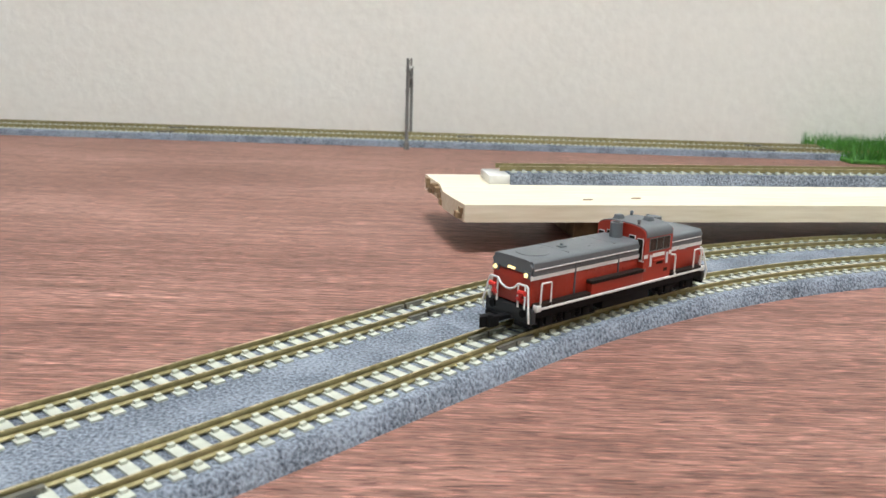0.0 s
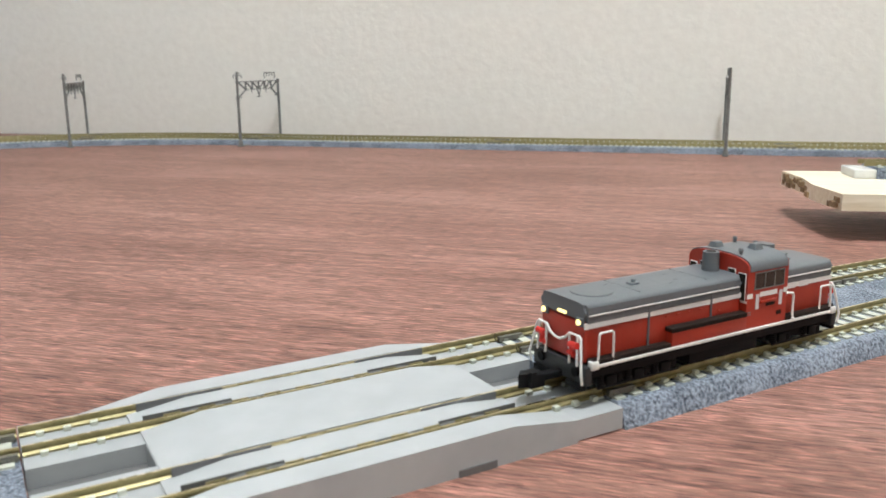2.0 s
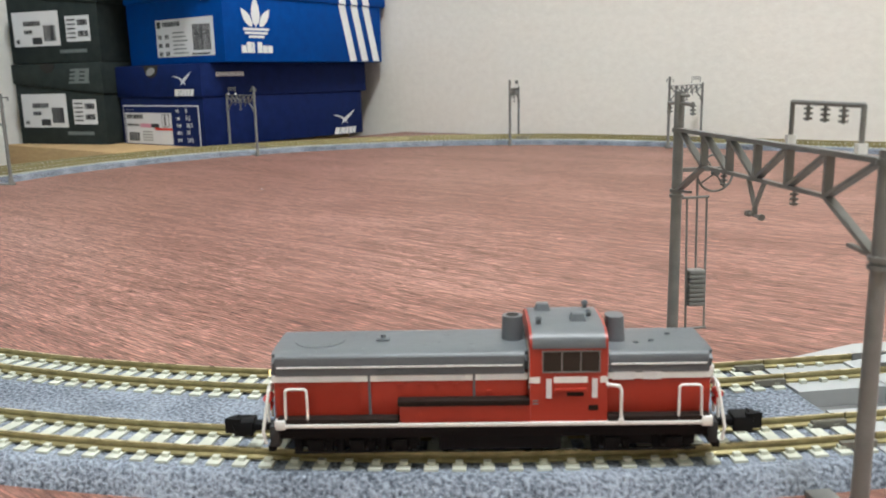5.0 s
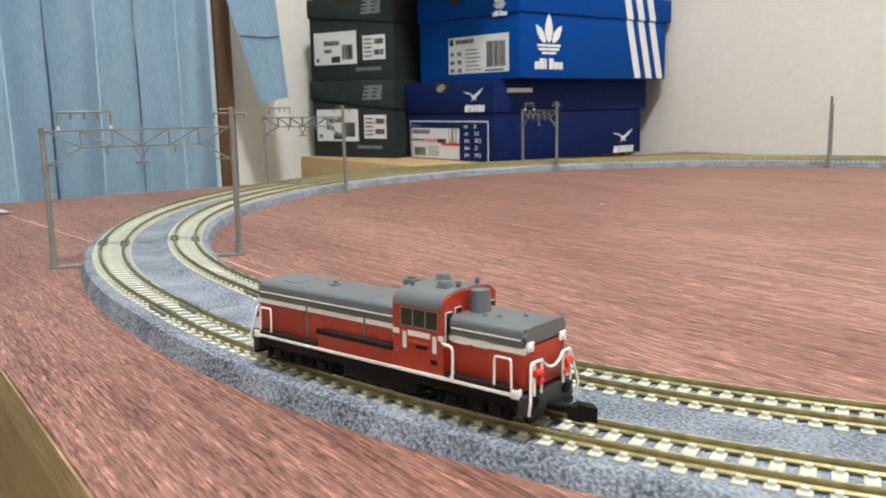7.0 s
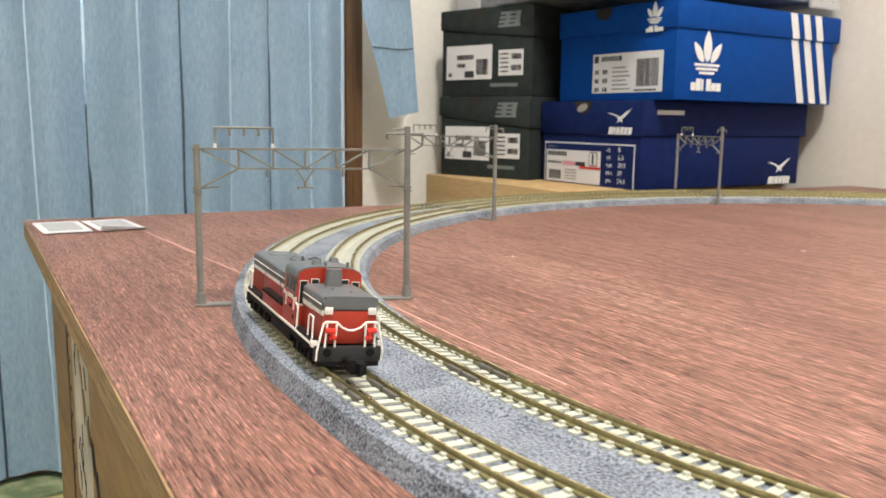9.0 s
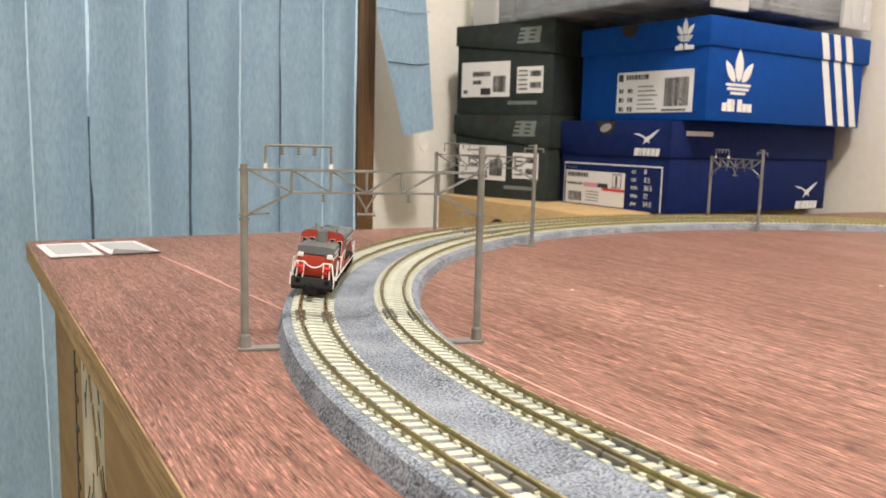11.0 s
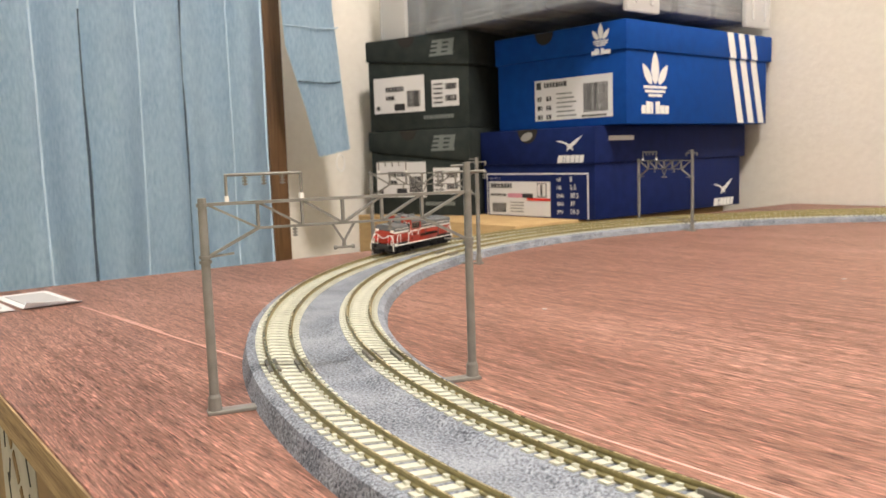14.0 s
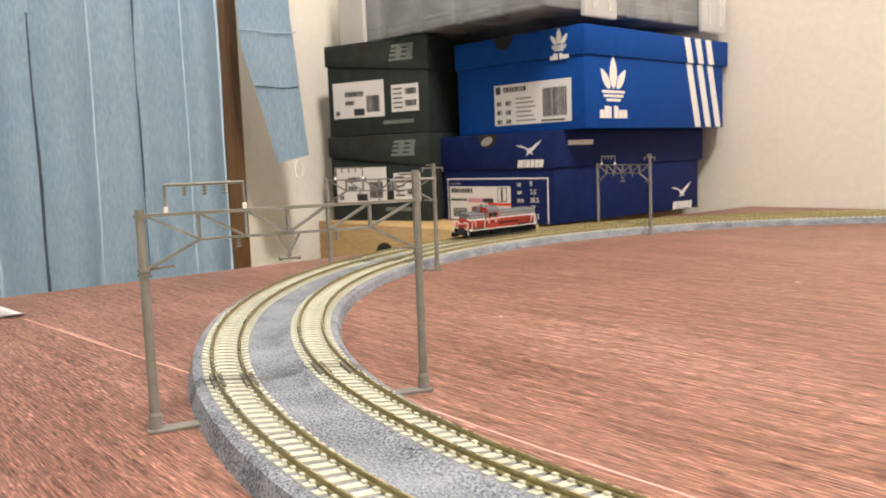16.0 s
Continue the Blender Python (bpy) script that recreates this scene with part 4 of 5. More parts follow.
def barcode(x0, x1, y0, y1, parent, face, seed, mat_=None):
    rnd = random.Random(seed)
    x = x0
    while x < x1:
        w = rnd.choice((0.0005, 0.0009, 0.0014))
        flat("code_bar", x, min(x + w, x1), y0, y1, mat_ or BLACK_INK, parent, face, 0.0006)
        x += w + rnd.choice((0.0005, 0.0008))


def bars(x0, x1, y, h, parent, face, seed, gap=0.0012, mat_=None):
    rnd = random.Random(seed)
    x = x0
    while x < x1:
        w = rnd.uniform(0.002, 0.0045)
        flat("word_bar", x, min(x + w, x1), y, y + h, mat_ or BLACK_INK, parent, face, 0.0006)
        x += w + gap


# A flat dark half-disc painted for the shaded opening; nothing is cut.
def thumb_hole_shade(cx, top, r, parent, face, mat_):
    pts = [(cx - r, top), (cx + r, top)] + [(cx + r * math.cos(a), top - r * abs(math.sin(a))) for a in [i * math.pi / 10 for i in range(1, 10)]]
    shape("thumb_hole_shade", [(cx + r, top)] + pts[2:] + [(cx - r, top)], mat_, parent, face, 0.0004, "half-round thumb hole, its inner shade a flat dark patch")


def blue_box():
    L, W, H = 0.284, 0.183, 0.1050
    ob, body, lid, end, side, end_l, side_l = shoe_box("shoe_box", pose(-0.847, 0.531, 0.0990, 0, 0, 4), L, W, H, 0.030, BLUE_CARD, "bright blue shoe box with white stripes, on a navy box", over=0.007)
    leaf_mark(0.050, 0.041, 0.051, body, side, WHITE_INK)
    for i in range(3):
        x = 0.196 + i * 0.024
        shape("stripe", [(x + 0.021, 0.001), (x + 0.034, 0.001), (x + 0.014, 0.0745), (x + 0.001, 0.0745)], WHITE_INK, body, side)
        shape("stripe", [(x + 0.001, 0.0755), (x + 0.014, 0.0755), (x + 0.006, 0.1045), (x - 0.007, 0.1045)], WHITE_INK, lid, side_l)
    leaf_mark(W - 0.030, 0.0875, 0.025, lid, end_l, WHITE_INK)
    thumb_hole_shade(0.075, 0.1044, 0.0135, lid, end_l, HOLE_SHADE)
    lab = flat("label", 0.058, 0.166, 0.0085, 0.053, PAPER, body, end, 0.0004, "white printed size label")
    flat("label_block", 0.0605, 0.0675, 0.043, 0.051, BLACK_INK, lab, end, 0.0006)
    bars(0.072, 0.105, 0.0445, 0.0055, lab, end, 3)
    for r in range(3):
        for c in range(2):
            bars(0.062 + c * 0.013, 0.069 + c * 0.013, 0.010 + r * 0.010, 0.005, lab, end, r * 2 + c)
    for r in range(6):
        flat("word_bar", 0.090, 0.118 - (r % 3) * 0.003, 0.012 + r * 0.0048, 0.0135 + r * 0.0048, PALE_INK, lab, end, 0.0006)
    barcode(0.128, 0.160, 0.015, 0.045, lab, end, 5)
    bars(0.125, 0.158, 0.010, 0.002, lab, end, 9, 0.0006)
    return ob


def navy_box():
    L, W, H = 0.274, 0.174, 0.0985
    ob, body, lid, end, side, end_l, side_l = shoe_box("shoe_box", pose(-0.878, 0.517, 0.0, 0, 0, 2), L, W, H, 0.039, NAVY_CARD, "navy blue shoe box with white label, under a brighter box", over=0.006)
    bird_mark(W - 0.034, 0.083, 0.034, lid, end_l, WHITE_INK)
    bird_mark(0.236, 0.026, 0.038, body, side, WHITE_INK)
    bars(0.020, 0.062, 0.083, 0.005, lid, side_l, 4, 0.0008, WHITE_INK)
    thumb_hole_shade(0.078, 0.0984, 0.0155, lid, end_l, HOLE_SHADE)
    # Tissue paper in a darker grey, the hole's shade put into its colour.
    shape("tissue", ellipse(0.077, 0.0905, 0.0095, 0.0045, 0.25), plain("shaded_tissue_paper", (0.30, 0.29, 0.28), 0.8), lid, end_l @ Matrix.Translation((0, 0, 0.0002)), 0.0004, "crumpled tissue in the thumb hole, greyed in colour for the shade there")
    fr = flat("label", 0.006, 0.165, 0.000, 0.0495, WHITE_INK, body, end, 0.0004, "white-framed size label")
    flat("label_field", 0.0075, 0.1635, 0.0, 0.048, NAVY_CARD, fr, end, 0.0006)
    lab = flat("label_paper", 0.010, 0.110, 0.001, 0.040, PAPER, fr, end, 0.0008)
    bars(0.012, 0.03, 0.042, 0.003, fr, end, 1, 0.0006, WHITE_INK)
    bars(0.013, 0.050, 0.0325, 0.0055, lab, end @ Matrix.Translation((0, 0, 0.0004)), 2)
    bars(0.013, 0.040, 0.023, 0.003, lab, end @ Matrix.Translation((0, 0, 0.0004)), 6)
    flat("label_block", 0.042, 0.066, 0.0215, 0.0265, plain("pink_print", (0.62, 0.26, 0.36), 0.6), lab, end, 0.0010)
    flat("label_block", 0.066, 0.083, 0.0215, 0.0265, BLACK_INK, lab, end, 0.0010)
    flat("label_block", 0.074, 0.110, 0.0185, 0.0215, BRIGHT_RED, lab, end, 0.0012)
    flat("label_block", 0.090, 0.1045, 0.0225, 0.0385, BLACK_INK, lab, end, 0.0010)
    flat("label_block", 0.0912, 0.1033, 0.0235, 0.0375, PAPER, lab, end, 0.0012)
    flat("label_block", 0.0955, 0.0985, 0.0245, 0.0365, BLACK_INK, lab, end, 0.0014)
    barcode(0.015, 0.039, 0.004, 0.015, lab, end @ Matrix.Translation((0, 0, 0.0004)), 8)
    for r in range(4):
        flat("word_bar", 0.046, 0.068, 0.005 + r * 0.0035, 0.0062 + r * 0.0035, PALE_INK, lab, end, 0.0010)
    for r, (a, b) in enumerate((("US", "8"), ("UK", "5.5"), ("EUR", "38.5"), ("BRA", "37"), ("JPN", "24.5"))):
        y = 0.0405 - r * 0.0088
        text_mesh(a, 0.0055, WHITE_INK, end @ Matrix.Translation((0.120, y, 0.0008)), fr)
        text_mesh(b, 0.0075, WHITE_INK, end @ Matrix.Translation((0.139, y, 0.0008)), fr)
    return ob


def grey_box(m, label, seed, height=0.1045):
    L, W = 0.20, 0.150
    ob, body, lid, end, side, end_l, side_l = shoe_box("shoe_box", m, L, W, height, 0.040, GREY_CARD, label, slant=0.015)
    thumb_hole_shade(0.062, height - 0.0002, 0.0125, lid, end_l, HOLE_SHADE)
    for i in range(4):
        y = height - 0.0265 + i * 0.0052
        x = 0.096 + i * 0.0015
        shape("emblem_stripe", [(x, y), (x + 0.034 - 0.002 * i, y), (x + 0.036 - 0.002 * i, y + 0.0032), (x + 0.001, y + 0.0032)], PALE_INK, lid, end_l)
    for k in (0.106, 0.122):
        shape("emblem_block", [(k, height - 0.0265), (k + 0.007, height - 0.0265), (k + 0.011, height - 0.0075), (k + 0.004, height - 0.0075)], PALE_INK, lid, end_l, 0.0005)
    bars(0.084, 0.128, 0.012, 0.0045, body, end, seed, 0.0008, PALE_INK)
    lab = flat("label", 0.008, 0.086, 0.022, 0.066, PAPER, body, end, 0.0005, "white printed size label")
    bars(0.027, 0.055, 0.048, 0.006, lab, end @ Matrix.Translation((0, 0, 0.0003)), seed + 1)
    bars(0.027, 0.041, 0.038, 0.005, lab, end @ Matrix.Translation((0, 0, 0.0003)), seed + 2)
    bars(0.012, 0.018, 0.026, 0.005, lab, end @ Matrix.Translation((0, 0, 0.0003)), seed + 3)
    flat("label_block", 0.040, 0.056, 0.0245, 0.033, BLACK_INK, lab, end, 0.0008)
    barcode(0.060, 0.080, 0.028, 0.048, lab, end @ Matrix.Translation((0, 0, 0.0003)), seed)
    small = flat("sticker", 0.097, 0.136, 0.026, 0.058, PAPER, body, end, 0.0005, "small white price sticker")
    for r in range(5):
        bars(0.100, 0.113, 0.030 + r * 0.0055, 0.002, small, end @ Matrix.Translation((0, 0, 0.0003)), r, 0.0006)
    barcode(0.117, 0.133, 0.046, 0.053, small, end @ Matrix.Translation((0, 0, 0.0003)), 31)
    barcode(0.117, 0.133, 0.032, 0.039, small, end @ Matrix.Translation((0, 0, 0.0003)), 32)
    return ob


blue_box()
navy_box()
grey_box(pose(-1.052, 0.489, 0.0, 0, 0, 18), "dark slate-grey shoe box with white labels, under another", 11, 0.105)
grey_box(pose(-1.050, 0.490, 0.1055, 0, 0, 18.8), "dark slate-grey shoe box with white labels, on top of another", 12, 0.1125)


def carton():
    ob = empty("cardboard_box", pose(-1.03, 0.61, FLOOR_Z), "large brown cardboard box carrying the shoe boxes", "cardboard box")
    h = -0.0004 - FLOOR_Z
    part("carton_body", boxed(-0.175, 0.128, -0.185, 0.168, 0.0, h, bevel=0.001), CARD_BROWN, ob)
    face = Matrix.Translation((0, -0.185, 0)) @ Matrix.Rotation(math.pi / 2, 4, "X")
    # Flat dark ellipse painted for the shade inside the hand hole.
    shape("hand_hole_shade", ellipse(-0.030, h - 0.033, 0.018, 0.013, 0), HOLE_SHADE, ob, face, 0.0004, "hand hole, its inner shade a flat dark patch")
    return ob


carton()


def storage_case():
    """A shallow translucent plastic case over the stacked boxes."""
    m = bpy.data.materials.new("cloudy_plastic")
    m.use_nodes = True
    b = m.node_tree.nodes["Principled BSDF"]
    b.inputs["Base Color"].default_value = (0.62, 0.66, 0.70, 1)
    b.inputs["Alpha"].default_value = 0.2
    b.inputs["Roughness"].default_value, b.inputs["Transmission Weight"].default_value, b.inputs["IOR"].default_value = 0.3, 0.0, 1.45
    tc, nz, bp = m.node_tree.nodes.new("ShaderNodeTexCoord"), m.node_tree.nodes.new("ShaderNodeTexNoise"), m.node_tree.nodes.new("ShaderNodeBump")
    nz.inputs["Scale"].default_value, bp.inputs["Strength"].default_value = 60, 0.1
    m.node_tree.links.new(tc.outputs["Object"], nz.inputs["Vector"])
    m.node_tree.links.new(nz.outputs[0], bp.inputs["Height"])
    m.node_tree.links.new(bp.outputs[0], b.inputs["Normal"])
    ob = empty("storage_case", pose(-0.850, 0.482, 0.2182, 0, 0, 3), "cloudy translucent plastic storage case with latches, on the shoe boxes", "storage case")
    L, W, H = 0.330, 0.345, 0.115
    part("case_floor", boxed(-W, 0, 0, L, 0.0, 0.002), m, ob)
    part("case_side", boxed(-0.002, 0, 0, L, 0.0021, H), m, ob)
    part("case_side", boxed(-W, -W + 0.002, 0, L, 0.0021, H), m, ob)
    part("case_side", boxed(-W + 0.0021, -0.0021, 0, 0.002, 0.0021, H), m, ob)
    part("case_side", boxed(-W + 0.0021, -0.0021, L - 0.002, L, 0.0021, H), m, ob)
    part("case_lid", boxed(-W - 0.004, 0.004, -0.004, L + 0.004, H + 0.0003, H + 0.012, bevel=0.002), m, ob)
    frosted = bpy.data.materials.new("frosted_white_plastic")
    frosted.use_nodes = True
    fb = frosted.node_tree.nodes["Principled BSDF"]
    fb.inputs["Base Color"].default_value, fb.inputs["Alpha"].default_value, fb.inputs["Roughness"].default_value = (0.80, 0.82, 0.84, 1), 0.55, 0.35
    for y in (0.05, L - 0.055):
        latch = part("latch", boxed(0.0005, 0.007, y, y + 0.055, -0.006, H - 0.004, bevel=0.002), frosted, ob, "frosted plastic latch")
        part("latch_rib", boxed(0.0071, 0.0095, y + 0.012, y + 0.016, 0.002, H - 0.010), frosted, latch)
        part("latch_rib", boxed(0.0071, 0.0095, y + 0.038, y + 0.042, 0.002, H - 0.010), frosted, latch)
    latch = part("latch", boxed(-W + 0.01, -W + 0.06, -0.007, -0.0005, -0.004, H - 0.004, bevel=0.002), frosted, ob, "frosted plastic latch")
    for z in (0.0065, 0.013):
        part("case_rib", boxed(0.0002, 0.0022, 0.004, L - 0.004, z, z + 0.0018), m, ob)
        part("case_rib", boxed(-W + 0.004, -0.004, -0.0022, -0.0002, z, z + 0.0018), m, ob)
    dark = material("packed_grey_goods", (0.035, 0.042, 0.055), (0.20, 0.22, 0.25), 26, rough=0.6, contrast=(0.4, 0.6))
    rnd = random.Random(17)
    for i in range(5):
        for j in range(4):
            x, y = -W + 0.010 + i * 0.066, 0.010 + j * 0.078
            bm = boxed(x, x + 0.058, y, y + 0.070, 0.0025, rnd.uniform(0.035, 0.085), bevel=0.006)
            part("packed_bag", bm, dark, ob, "grey packed goods")
    return ob


storage_case()


# ---- curtain and window side ----
SEAM = plain("pale_curtain_line", (0.41, 0.56, 0.71), 0.9, gloss=0.05)
# Dark blue painted for shade in fold creases; also the tieback's dark line.
LINE_SHADE = plain("crease_shade_and_strip_line", (0.05, 0.075, 0.11), 0.9, gloss=0.1)
SEAMS = [0.283, 0.191, 0.089, -0.013, -0.114, -0.215, -0.32, -0.425, -0.535, -0.655, -0.775]


def cloth(i, u, z):
    """Depth and sideways drift of fold i at u across it and height z."""
    a, b = SEAMS[i], SEAMS[i + 1]
    y = a + (b - a) * u
    e = math.sin(math.pi * u)
    lean = 0.30 * noise.noise(Vector((i * 2.3, z * 0.5, 2)))
    d = 0.012 * e ** 0.6 + 0.016 * math.sin(2 * math.pi * u + 2.1 * i + 2 * lean) * e
    d += 0.009 * noise.noise(Vector((y * 14, z * 2.2, i))) * e + 0.0035 * noise.noise(Vector((y * 22, z * 9.0, i)))
    drift = 0.012 * noise.noise(Vector((i * 3.1, z * 1.2, 5))) * e + 0.004 * noise.noise(Vector((7.7, z * 2.0, y * 4)))
    return d, y + drift


def curtain():
    """Cloth in stiff vertical folds, in strips with creases between. The creases' shade is painted dark."""
    ob = empty("curtain", pose(-1.165, 0, -0.318), "light blue cloth curtain with pale vertical lines and shade painted in its creases", "curtain")
    top, n, rows = 2.14, 24, 60
    for i in range(len(SEAMS) - 1):
        bm = bmesh.new()
        grid = []
        for r in range(rows + 1):
            z = top * r / rows
            row = [cloth(i, c / n, z) for c in range(n + 1)]
            grid.append([bm.verts.new((d, y, z)) for d, y in row])
        for p, q in zip(grid, grid[1:]):
            for c in range(n):
                f = bm.faces.new((p[c], p[c + 1], q[c + 1], q[c]))
                f.smooth = True
        bmesh.ops.solidify(bm, geom=bm.faces[:], thickness=0.0012)
        fold = part("curtain_fold", bm, CURTAIN, ob)
        for f in fold.data.polygons:
            f.use_smooth = True
        bm = bmesh.new()
        prev = None
        for r in range(rows + 1):
            z = top * r / rows
            d, y = cloth(i, 0.5, z)
            w = 0.0008
            ring = [bm.verts.new((d + h, y + k * w, z)) for h, k in ((0.0006, -1), (0.0006, 1), (-0.0004, 1), (-0.0004, -1))]
            if prev:
                for k in range(4):
                    bm.faces.new((prev[k], prev[(k + 1) % 4], ring[(k + 1) % 4], ring[k]))
            prev = ring
        part("woven_line", bm, SEAM, fold, "pale woven line")
    # Crease strips: shade painted dark, broken by pale and cloth-coloured pieces.
    for i, y0 in enumerate(SEAMS[:-1]):
        bm = bmesh.new()
        steps, prev = 90, None
        for r in range(steps + 1):
            z = top * r / steps
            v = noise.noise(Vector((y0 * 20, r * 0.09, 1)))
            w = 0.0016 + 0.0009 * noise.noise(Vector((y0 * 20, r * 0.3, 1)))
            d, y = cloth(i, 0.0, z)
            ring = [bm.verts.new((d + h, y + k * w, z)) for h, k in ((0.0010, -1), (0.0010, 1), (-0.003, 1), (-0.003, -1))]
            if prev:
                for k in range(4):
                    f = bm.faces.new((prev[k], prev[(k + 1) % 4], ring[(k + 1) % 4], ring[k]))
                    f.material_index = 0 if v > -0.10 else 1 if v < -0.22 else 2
            prev = ring
        part("fold_crease", bm, [LINE_SHADE, SEAM, CURTAIN], ob, "strip in the crease between folds, painted shade and pale line in turn")
    return ob


curtain()


def tieback():
    """The curtain's tie strip hanging from its edge, with a white loop."""
    ob = empty("curtain_tieback", pose(-1.145, 0.320, 0.072), "hanging light blue curtain tie strip with a white cord loop", "curtain tieback")
    bm = bmesh.new()
    left = [(-0.020, 0.34), (-0.021, 0.17), (-0.018, 0.130), (0.004, 0.060), (0.019, 0.004)]
    right = [(0.038, 0.34), (0.045, 0.17), (0.050, 0.12), (0.055, 0.06), (0.060, 0.012)]
    rows = []
    for (ya, za), (yb, zb) in zip(left, right):
        rows.append([bm.verts.new((0.006 * math.sin(math.pi * k / 8) + 0.002 * math.sin(5 * za + k), ya + (yb - ya) * k / 8, za + (zb - za) * k / 8)) for k in range(9)])
    for p, q in zip(rows, rows[1:]):
        for k in range(8):
            bm.faces.new((p[k], p[k + 1], q[k + 1], q[k])).smooth = True
    bmesh.ops.solidify(bm, geom=bm.faces[:], thickness=0.002)
    part("strip", bm, CURTAIN, ob)
    for z, mat_ in ((0.088, LINE_SHADE), (0.150, SEAM)):
        bm = bmesh.new()
        wire(bm, [(0.004, -0.006 - (z - 0.088) * 0.25, z + 0.002), (0.0068, 0.010, z + 0.001), (0.0075, 0.025, z), (0.0055, 0.040, z + 0.001), (0.003, 0.050, z + 0.003)], 0.0007)
        part("strip_line", bm, mat_, ob)
    bm = bmesh.new()
    pts = [(0.006, 0.044 + 0.0055 * math.sin(a), -0.004 + 0.010 * math.cos(a)) for a in [i * 2 * math.pi / 14 for i in range(15)]]
    wire(bm, pts, 0.0011)
    part("cord_loop", bm, LOCO_WHITE, ob, "white cord loop")
    return ob


tieback()
tagged(part("window_post", boxed(LEFT_X + 0.001, LEFT_X + 0.028, 0.3155, 0.338, FLOOR_Z, CEIL_Z, bevel=0.001), BROWN_POST), "dark brown wooden window frame post beside the curtain", "trim", kind="structure")
tagged(part("window_trim", boxed(LEFT_X + 0.001, LEFT_X + 0.022, 0.301, 0.3145, FLOOR_Z, CEIL_Z, bevel=0.001), LOCO_WHITE), "narrow white window trim beside the post", "trim", kind="structure")


# ---- plank with a siding, grass mat ----
def plank():
    ob = empty("wooden_plank", pose(0.1012, 0.3822, 0.0, 0, 0, 8.5), "pale pine plank with a rough broken end, raised on blocks", "plank")
    L, D, z0, z1 = 0.62, 0.0795, 0.0136, 0.0208
    bm = bmesh.new()
    rnd = random.Random(4)
    ends = [(0.0, 0.0), (-0.002, 0.012), (-0.0045, 0.03), (-0.003, 0.05), (-0.006, D)]
    outline = [(x, y) for x, y in ends] + [(L, D), (L, 0.0)]
    prism(bm, outline[::-1], z1 - z0, Matrix.Translation((0, 0, z0)))
    body = part("board", bm, PALE_WOOD, ob)
    bm = bmesh.new()
    for i in range(26):
        y = rnd.uniform(0.001, D - 0.002)
        z = rnd.uniform(z0 + 0.001, z1 - 0.001)
        x = -0.0045 * y / D
        box(bm, x - rnd.uniform(0.0005, 0.003), x + 0.002, y - 0.0025, y + 0.0025, z - 0.0012, z + 0.0012)
    part("broken_end", bm, END_WOOD, body, "dark splintered end")
    for x in (0.055, 0.32, 0.57):
        part("block", boxed(x, x + 0.03, 0.028, D - 0.008, 0.0, z0 - 0.0001, bevel=0.0005), END_WOOD, ob, "dark supporting block")
    for x, y in ((0.055, 0.012), (0.078, 0.016), (0.31, 0.02)):
        bm = bmesh.new()
        prism(bm, ellipse(x, y, 0.0024, 0.0012, 0.2), 0.0003, Matrix.Translation((0, 0, z1 - 0.0001)))
        part("knot", bm, END_WOOD, body, "small dark knot")
    return ob


plank()


def siding():
    """A single straight track along the plank."""
    ob = empty("siding_track", pose(0.0995, 0.3935, 0.0208, 0, 0, 8.5), "single model track with grey ballast laid on the plank", "model track")
    y0, x0, x1 = 0.050, 0.030, 0.61
    bm = bmesh.new()
    a = [(y0 - 0.0125, 0), (y0 - 0.0108, 0.005), (y0 + 0.0108, 0.005), (y0 + 0.0125, 0)]
    p = [bm.verts.new((x0, y, z)) for y, z in a]
    q = [bm.verts.new((x1, y, z)) for y, z in a]
    for k in range(4):
        bm.faces.new((p[k], p[(k + 1) % 4], q[(k + 1) % 4], q[k]))
    bm.faces.new(p)
    bm.faces.new(q[::-1])
    part("roadbed", bm, BALLAST, ob, "grey speckled plastic ballast bed")
    for y in (y0 - GAUGE, y0 + GAUGE):
        bm = boxed(x0 - 0.004, x1, y - 0.00048, y + 0.00048, 0.0055, 0.0077, mi=0)
        for f in bm.faces:
            if f.normal.z > 0.9:
                f.material_index = 1
        part("rail", bm, [RAIL_SIDE, RAIL_TOP], ob, "bronze-coloured metal rail")
    k = int((x1 - x0) / 0.0049)
    for i in range(k):
        t = new("tie", TIE_MESH)
        t.parent = ob
        t.location = (x0 + (i + 0.5) * (x1 - x0) / k, y0, 0.005)
    part("end_clip", boxed(x0 - 0.010, x0 + 0.001, y0 - 0.0105, y0 + 0.0105, 0.0, 0.0042, bevel=0.0006), LAMP_OFF, ob, "pale clear plastic end clip")
    part("uncoupler", boxed(x0 + 0.262, x0 + 0.272, y0 - 0.011, y0 - 0.0085, 0.004, 0.0062), LOCO_BLACK, ob)
    return ob


siding()


def grass_mat():
    ob = empty("grass_mat", pose(0.482, 0.735, 0), "bright green artificial grass mat on the table", "grass mat")
    W, D = 0.26, 0.085
    part("mat_base", boxed(-0.065, W, -0.018, D, 0.0, 0.003, bevel=0.0008), GRASS_GREEN, ob)
    rnd = random.Random(8)
    verts, faces = [], []
    for i in range(9000):
        x, y = rnd.uniform(-0.065, W), rnd.uniform(-0.018, D)
        h, a, w = rnd.uniform(0.006, 0.016), rnd.uniform(0, math.pi), rnd.uniform(0.0003, 0.0007)
        dx, dy = rnd.gauss(0, 0.004), rnd.gauss(0, 0.004)
        k = len(verts)
        verts += [(x - w * math.cos(a), y - w * math.sin(a), 0.003), (x + w * math.cos(a), y + w * math.sin(a), 0.003), (x + dx, y + dy, 0.003 + h)]
        faces.append((k, k + 1, k + 2))
    me = bpy.data.meshes.new("grass_blade")
    me.from_pydata(verts, [], faces)
    me.materials.append(GRASS_GREEN)
    g = tagged(new("grass_blade", me), kind="stuff")
    g.parent = ob
    return ob


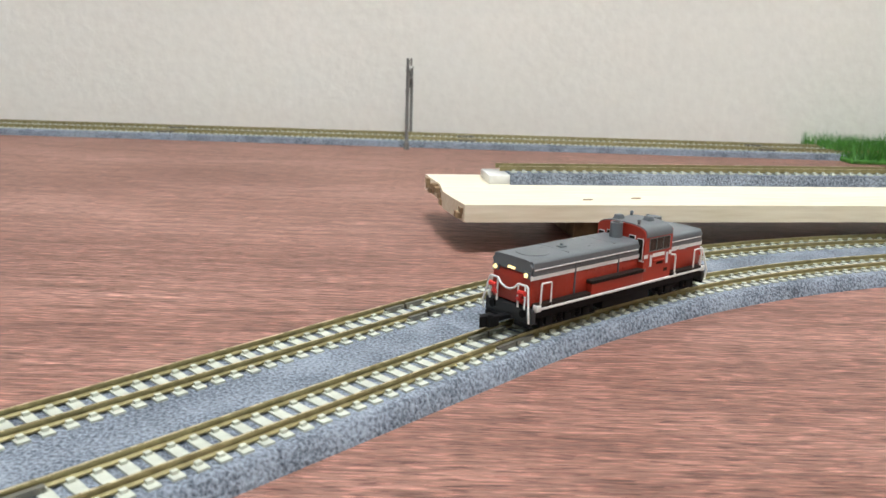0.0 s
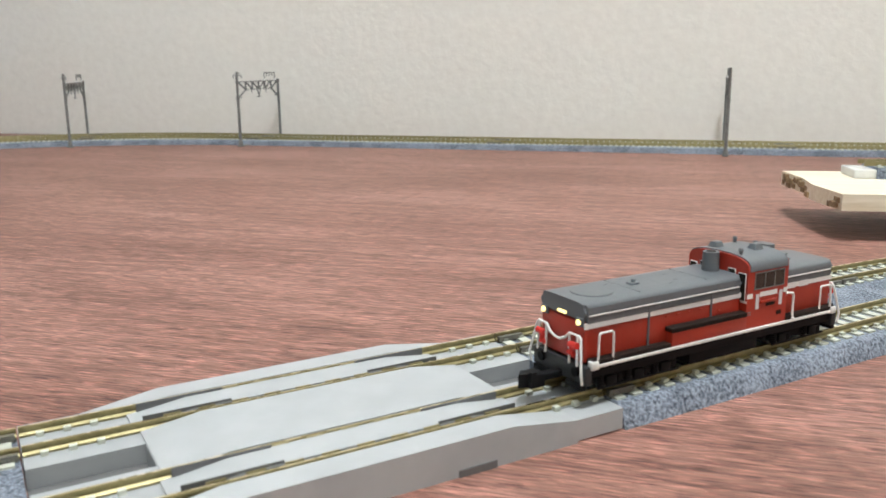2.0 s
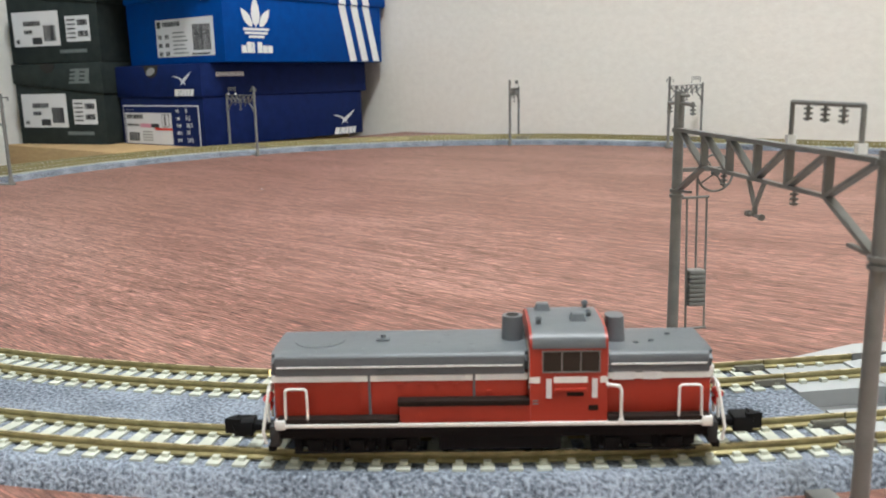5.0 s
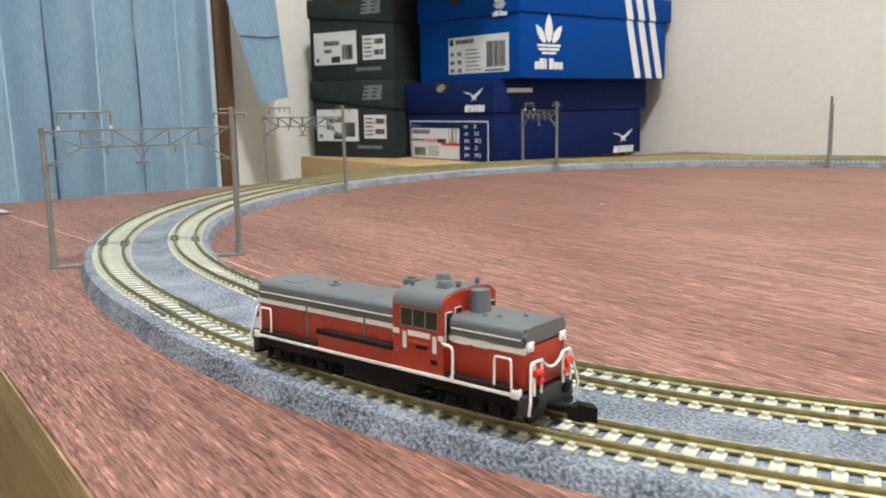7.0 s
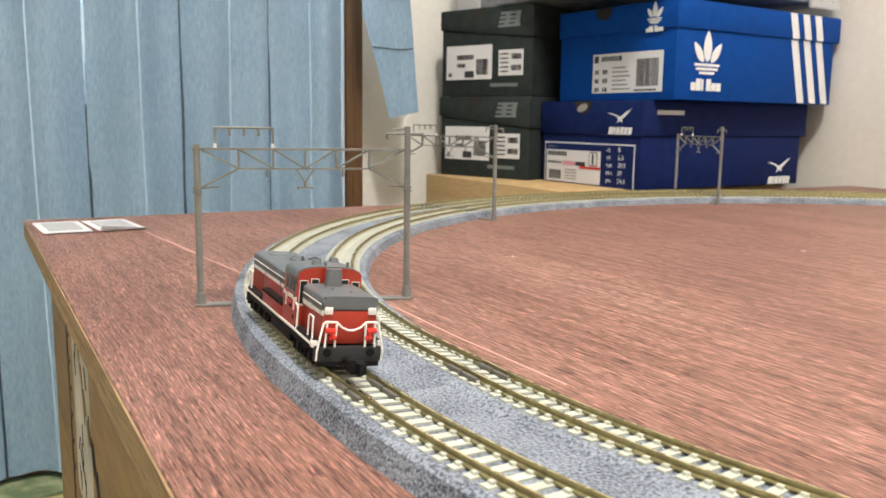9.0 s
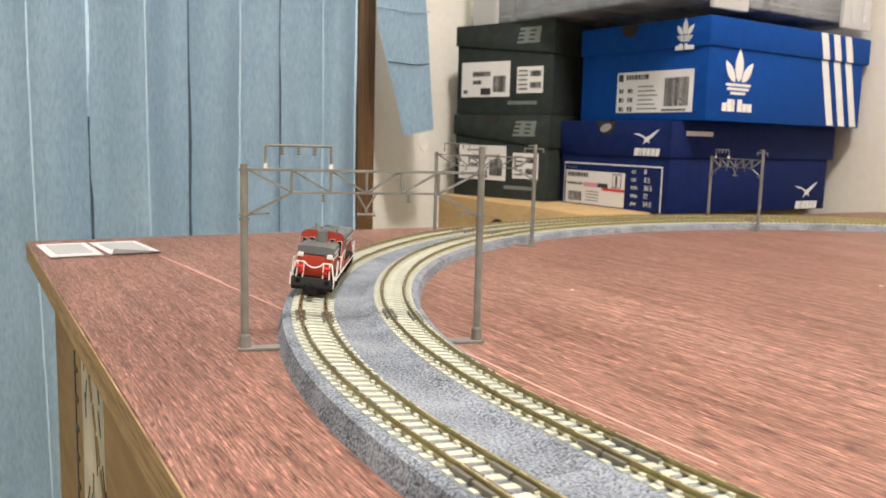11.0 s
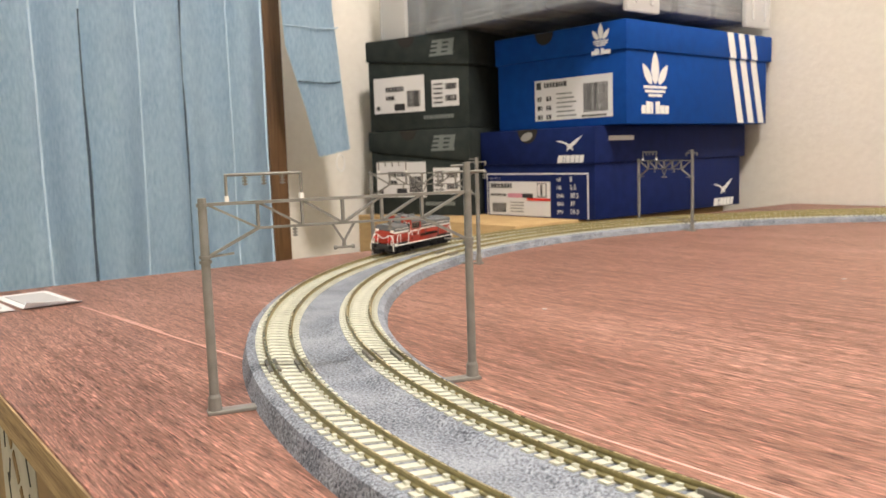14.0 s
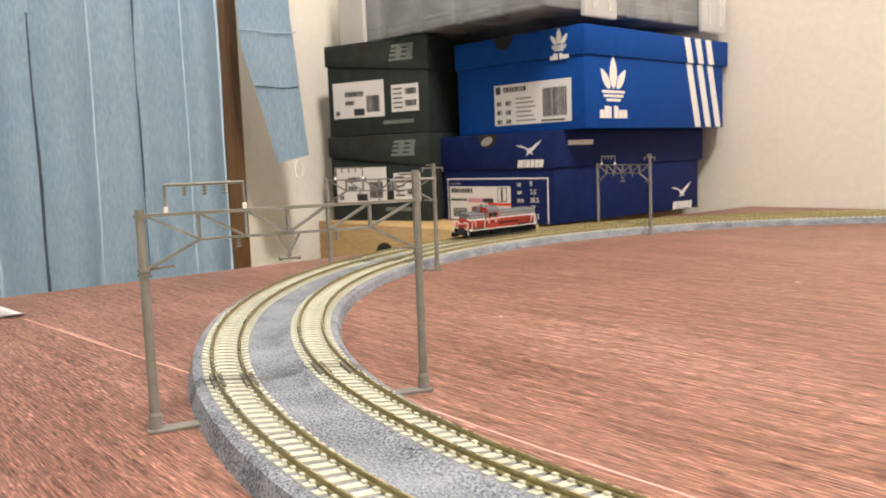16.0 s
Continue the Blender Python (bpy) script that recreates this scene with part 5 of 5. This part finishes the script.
grass_mat()


# ---- small things on the table ----
STICKER_INK = plain("faded_grey_print", (0.40, 0.41, 0.43), 0.6)


def sticker(m, curl, label):
    ob = empty("paper_sticker", m, label, "sticker", "printed stickers on the table corner")
    part("paper", boxed(-0.031, 0.026, -0.0145, 0.0145, 0.0001, 0.0006), PAPER, ob, "white paper")
    bm = bmesh.new()
    n = 6
    a = [bm.verts.new((0.026 + 0.008 * i / n, -0.0145, 0.0006 + curl * (i / n) ** 2)) for i in range(n + 1)]
    b = [bm.verts.new((0.026 + 0.006 * i / n, 0.0145, 0.0006 + 0.2 * curl * (i / n) ** 2)) for i in range(n + 1)]
    for i in range(n):
        bm.faces.new((a[i], a[i + 1], b[i + 1], b[i]))
    bmesh.ops.solidify(bm, geom=bm.faces[:], thickness=0.0003)
    part("curled_end", bm, PAPER, ob, "lifted end of the paper")
    part("print_panel", boxed(-0.023, 0.019, -0.0100, 0.0105, 0.0003, 0.0009), STICKER_INK, ob, "grey printed panel")
    return ob


sticker(pose(-0.782, -0.0765, 0, 0, 0, 3), 0.0004, "white paper sticker with grey printed bars near the corner")
sticker(pose(-0.782, -0.0445, 0, 0, 0, 5), 0.004, "white paper sticker with grey printed bars and a curled end")

SCRATCH = plain("pink_scratch", (0.60, 0.36, 0.32), 0.7)


def scratch(points, w):
    bm = bmesh.new()
    for (xa, ya), (xb, yb) in zip(points, points[1:]):
        d = Vector((xb - xa, yb - ya, 0))
        box(bm, -d.length / 2, d.length / 2, -w, w, 0.0, 0.0002, m=Matrix.Translation(((xa + xb) / 2, (ya + yb) / 2, 0)) @ Matrix.Rotation(math.atan2(d.y, d.x), 4, "Z"))
    return tagged(part("surface_scratch", bm, SCRATCH), "long pale pink scratch in the plywood face", "scratch", "scratches on the table")


scratch([(-0.742, -0.031), (-0.70, -0.0275), (-0.66, -0.0245), (-0.61, -0.0205), (-0.564, -0.0165)], 0.0005)
scratch([(-0.70, -0.0262), (-0.64, -0.0215)], 0.0003)
scratch([(-0.52, 0.0135), (-0.47, 0.0165), (-0.42, 0.0155), (-0.36, 0.0165)], 0.0005)


def fleck(x, y):
    bm = bmesh.new()
    prism(bm, ellipse(0, 0, 0.0012, 0.0005, 0.4, 8), 0.0004, Matrix.Translation((x, y, 0)))
    return tagged(part("paper_fleck", bm, PAPER), "tiny white fleck lying on the plywood", "fleck", "flecks on the table")


fleck(-0.555, 0.13)
fleck(-0.50, 0.30)


# ---- lamp on the ceiling ----
def ceiling_lamp():
    ob = empty("ceiling_lamp", pose(0.24, -0.12, 0), "round white ceiling lamp", "ceiling lamp")
    bm = bmesh.new()
    tube(bm, (0, 0, 1.81), (0, 0, CEIL_Z), 0.24, 40)
    part("lamp_body", bm, LOCO_WHITE, ob)
    return ob


ceiling_lamp()

# ---- motions ----
LOCO_S = [(0, 0.6427), (0.5, 0.606), (1, 0.5694), (1.5, 0.5345), (2, 0.5), (2.5, 0.466), (3, 0.432), (3.5, 0.396), (4, 0.36), (4.5, 0.323), (5, 0.2855), (5.5, 0.2475), (6, 0.2055), (6.5, 0.165), (7, 0.1265), (7.5, 0.0885), (8, 0.0495), (8.5, 0.0105), (9, -0.029), (9.5, -0.0705), (10, -0.1135), (10.5, -0.159), (11, -0.2045), (11.5, -0.25), (12, -0.295), (12.5, -0.339), (13, -0.378), (13.5, -0.416), (14, -0.454), (14.5, -0.491), (15, -0.53), (15.5, -0.569), (16, -0.608)]


def loco_s(t):
    return float(np.interp(t, [a for a, _ in LOCO_S], [b for _, b in LOCO_S]))


def loco_pose(s):
    """Bogies 46 mm apart hold the body to the outer track."""
    a, b = at_track(s - 0.023, HALF), at_track(s + 0.023, HALF)
    d, c = a - b, (a + b) / 2
    lean = math.atan2(cant_at(s), 0.0195)
    z = (bed_height(s, HALF - GAUGE) + bed_height(s, HALF + GAUGE)) / 2 + 0.0026
    return Matrix.Translation((c.x, c.y, z)) @ Matrix.Rotation(math.atan2(d.y, d.x), 4, "Z") @ Matrix.Rotation(lean, 4, "X")


def motions():
    walk(LOCO, [(i * 0.25, loco_pose(loco_s(i * 0.25))) for i in range(65)])
    for wheelset, x in WHEELS:
        rows = []
        for i in range(481):
            t = i / 30
            turn = (loco_s(0) - loco_s(t)) / 0.0028
            rows.append((t, Matrix.Translation((x, 0, 0.00285)) @ Matrix.Rotation(turn, 4, "Y")))
        walk(wheelset, rows)


motions()
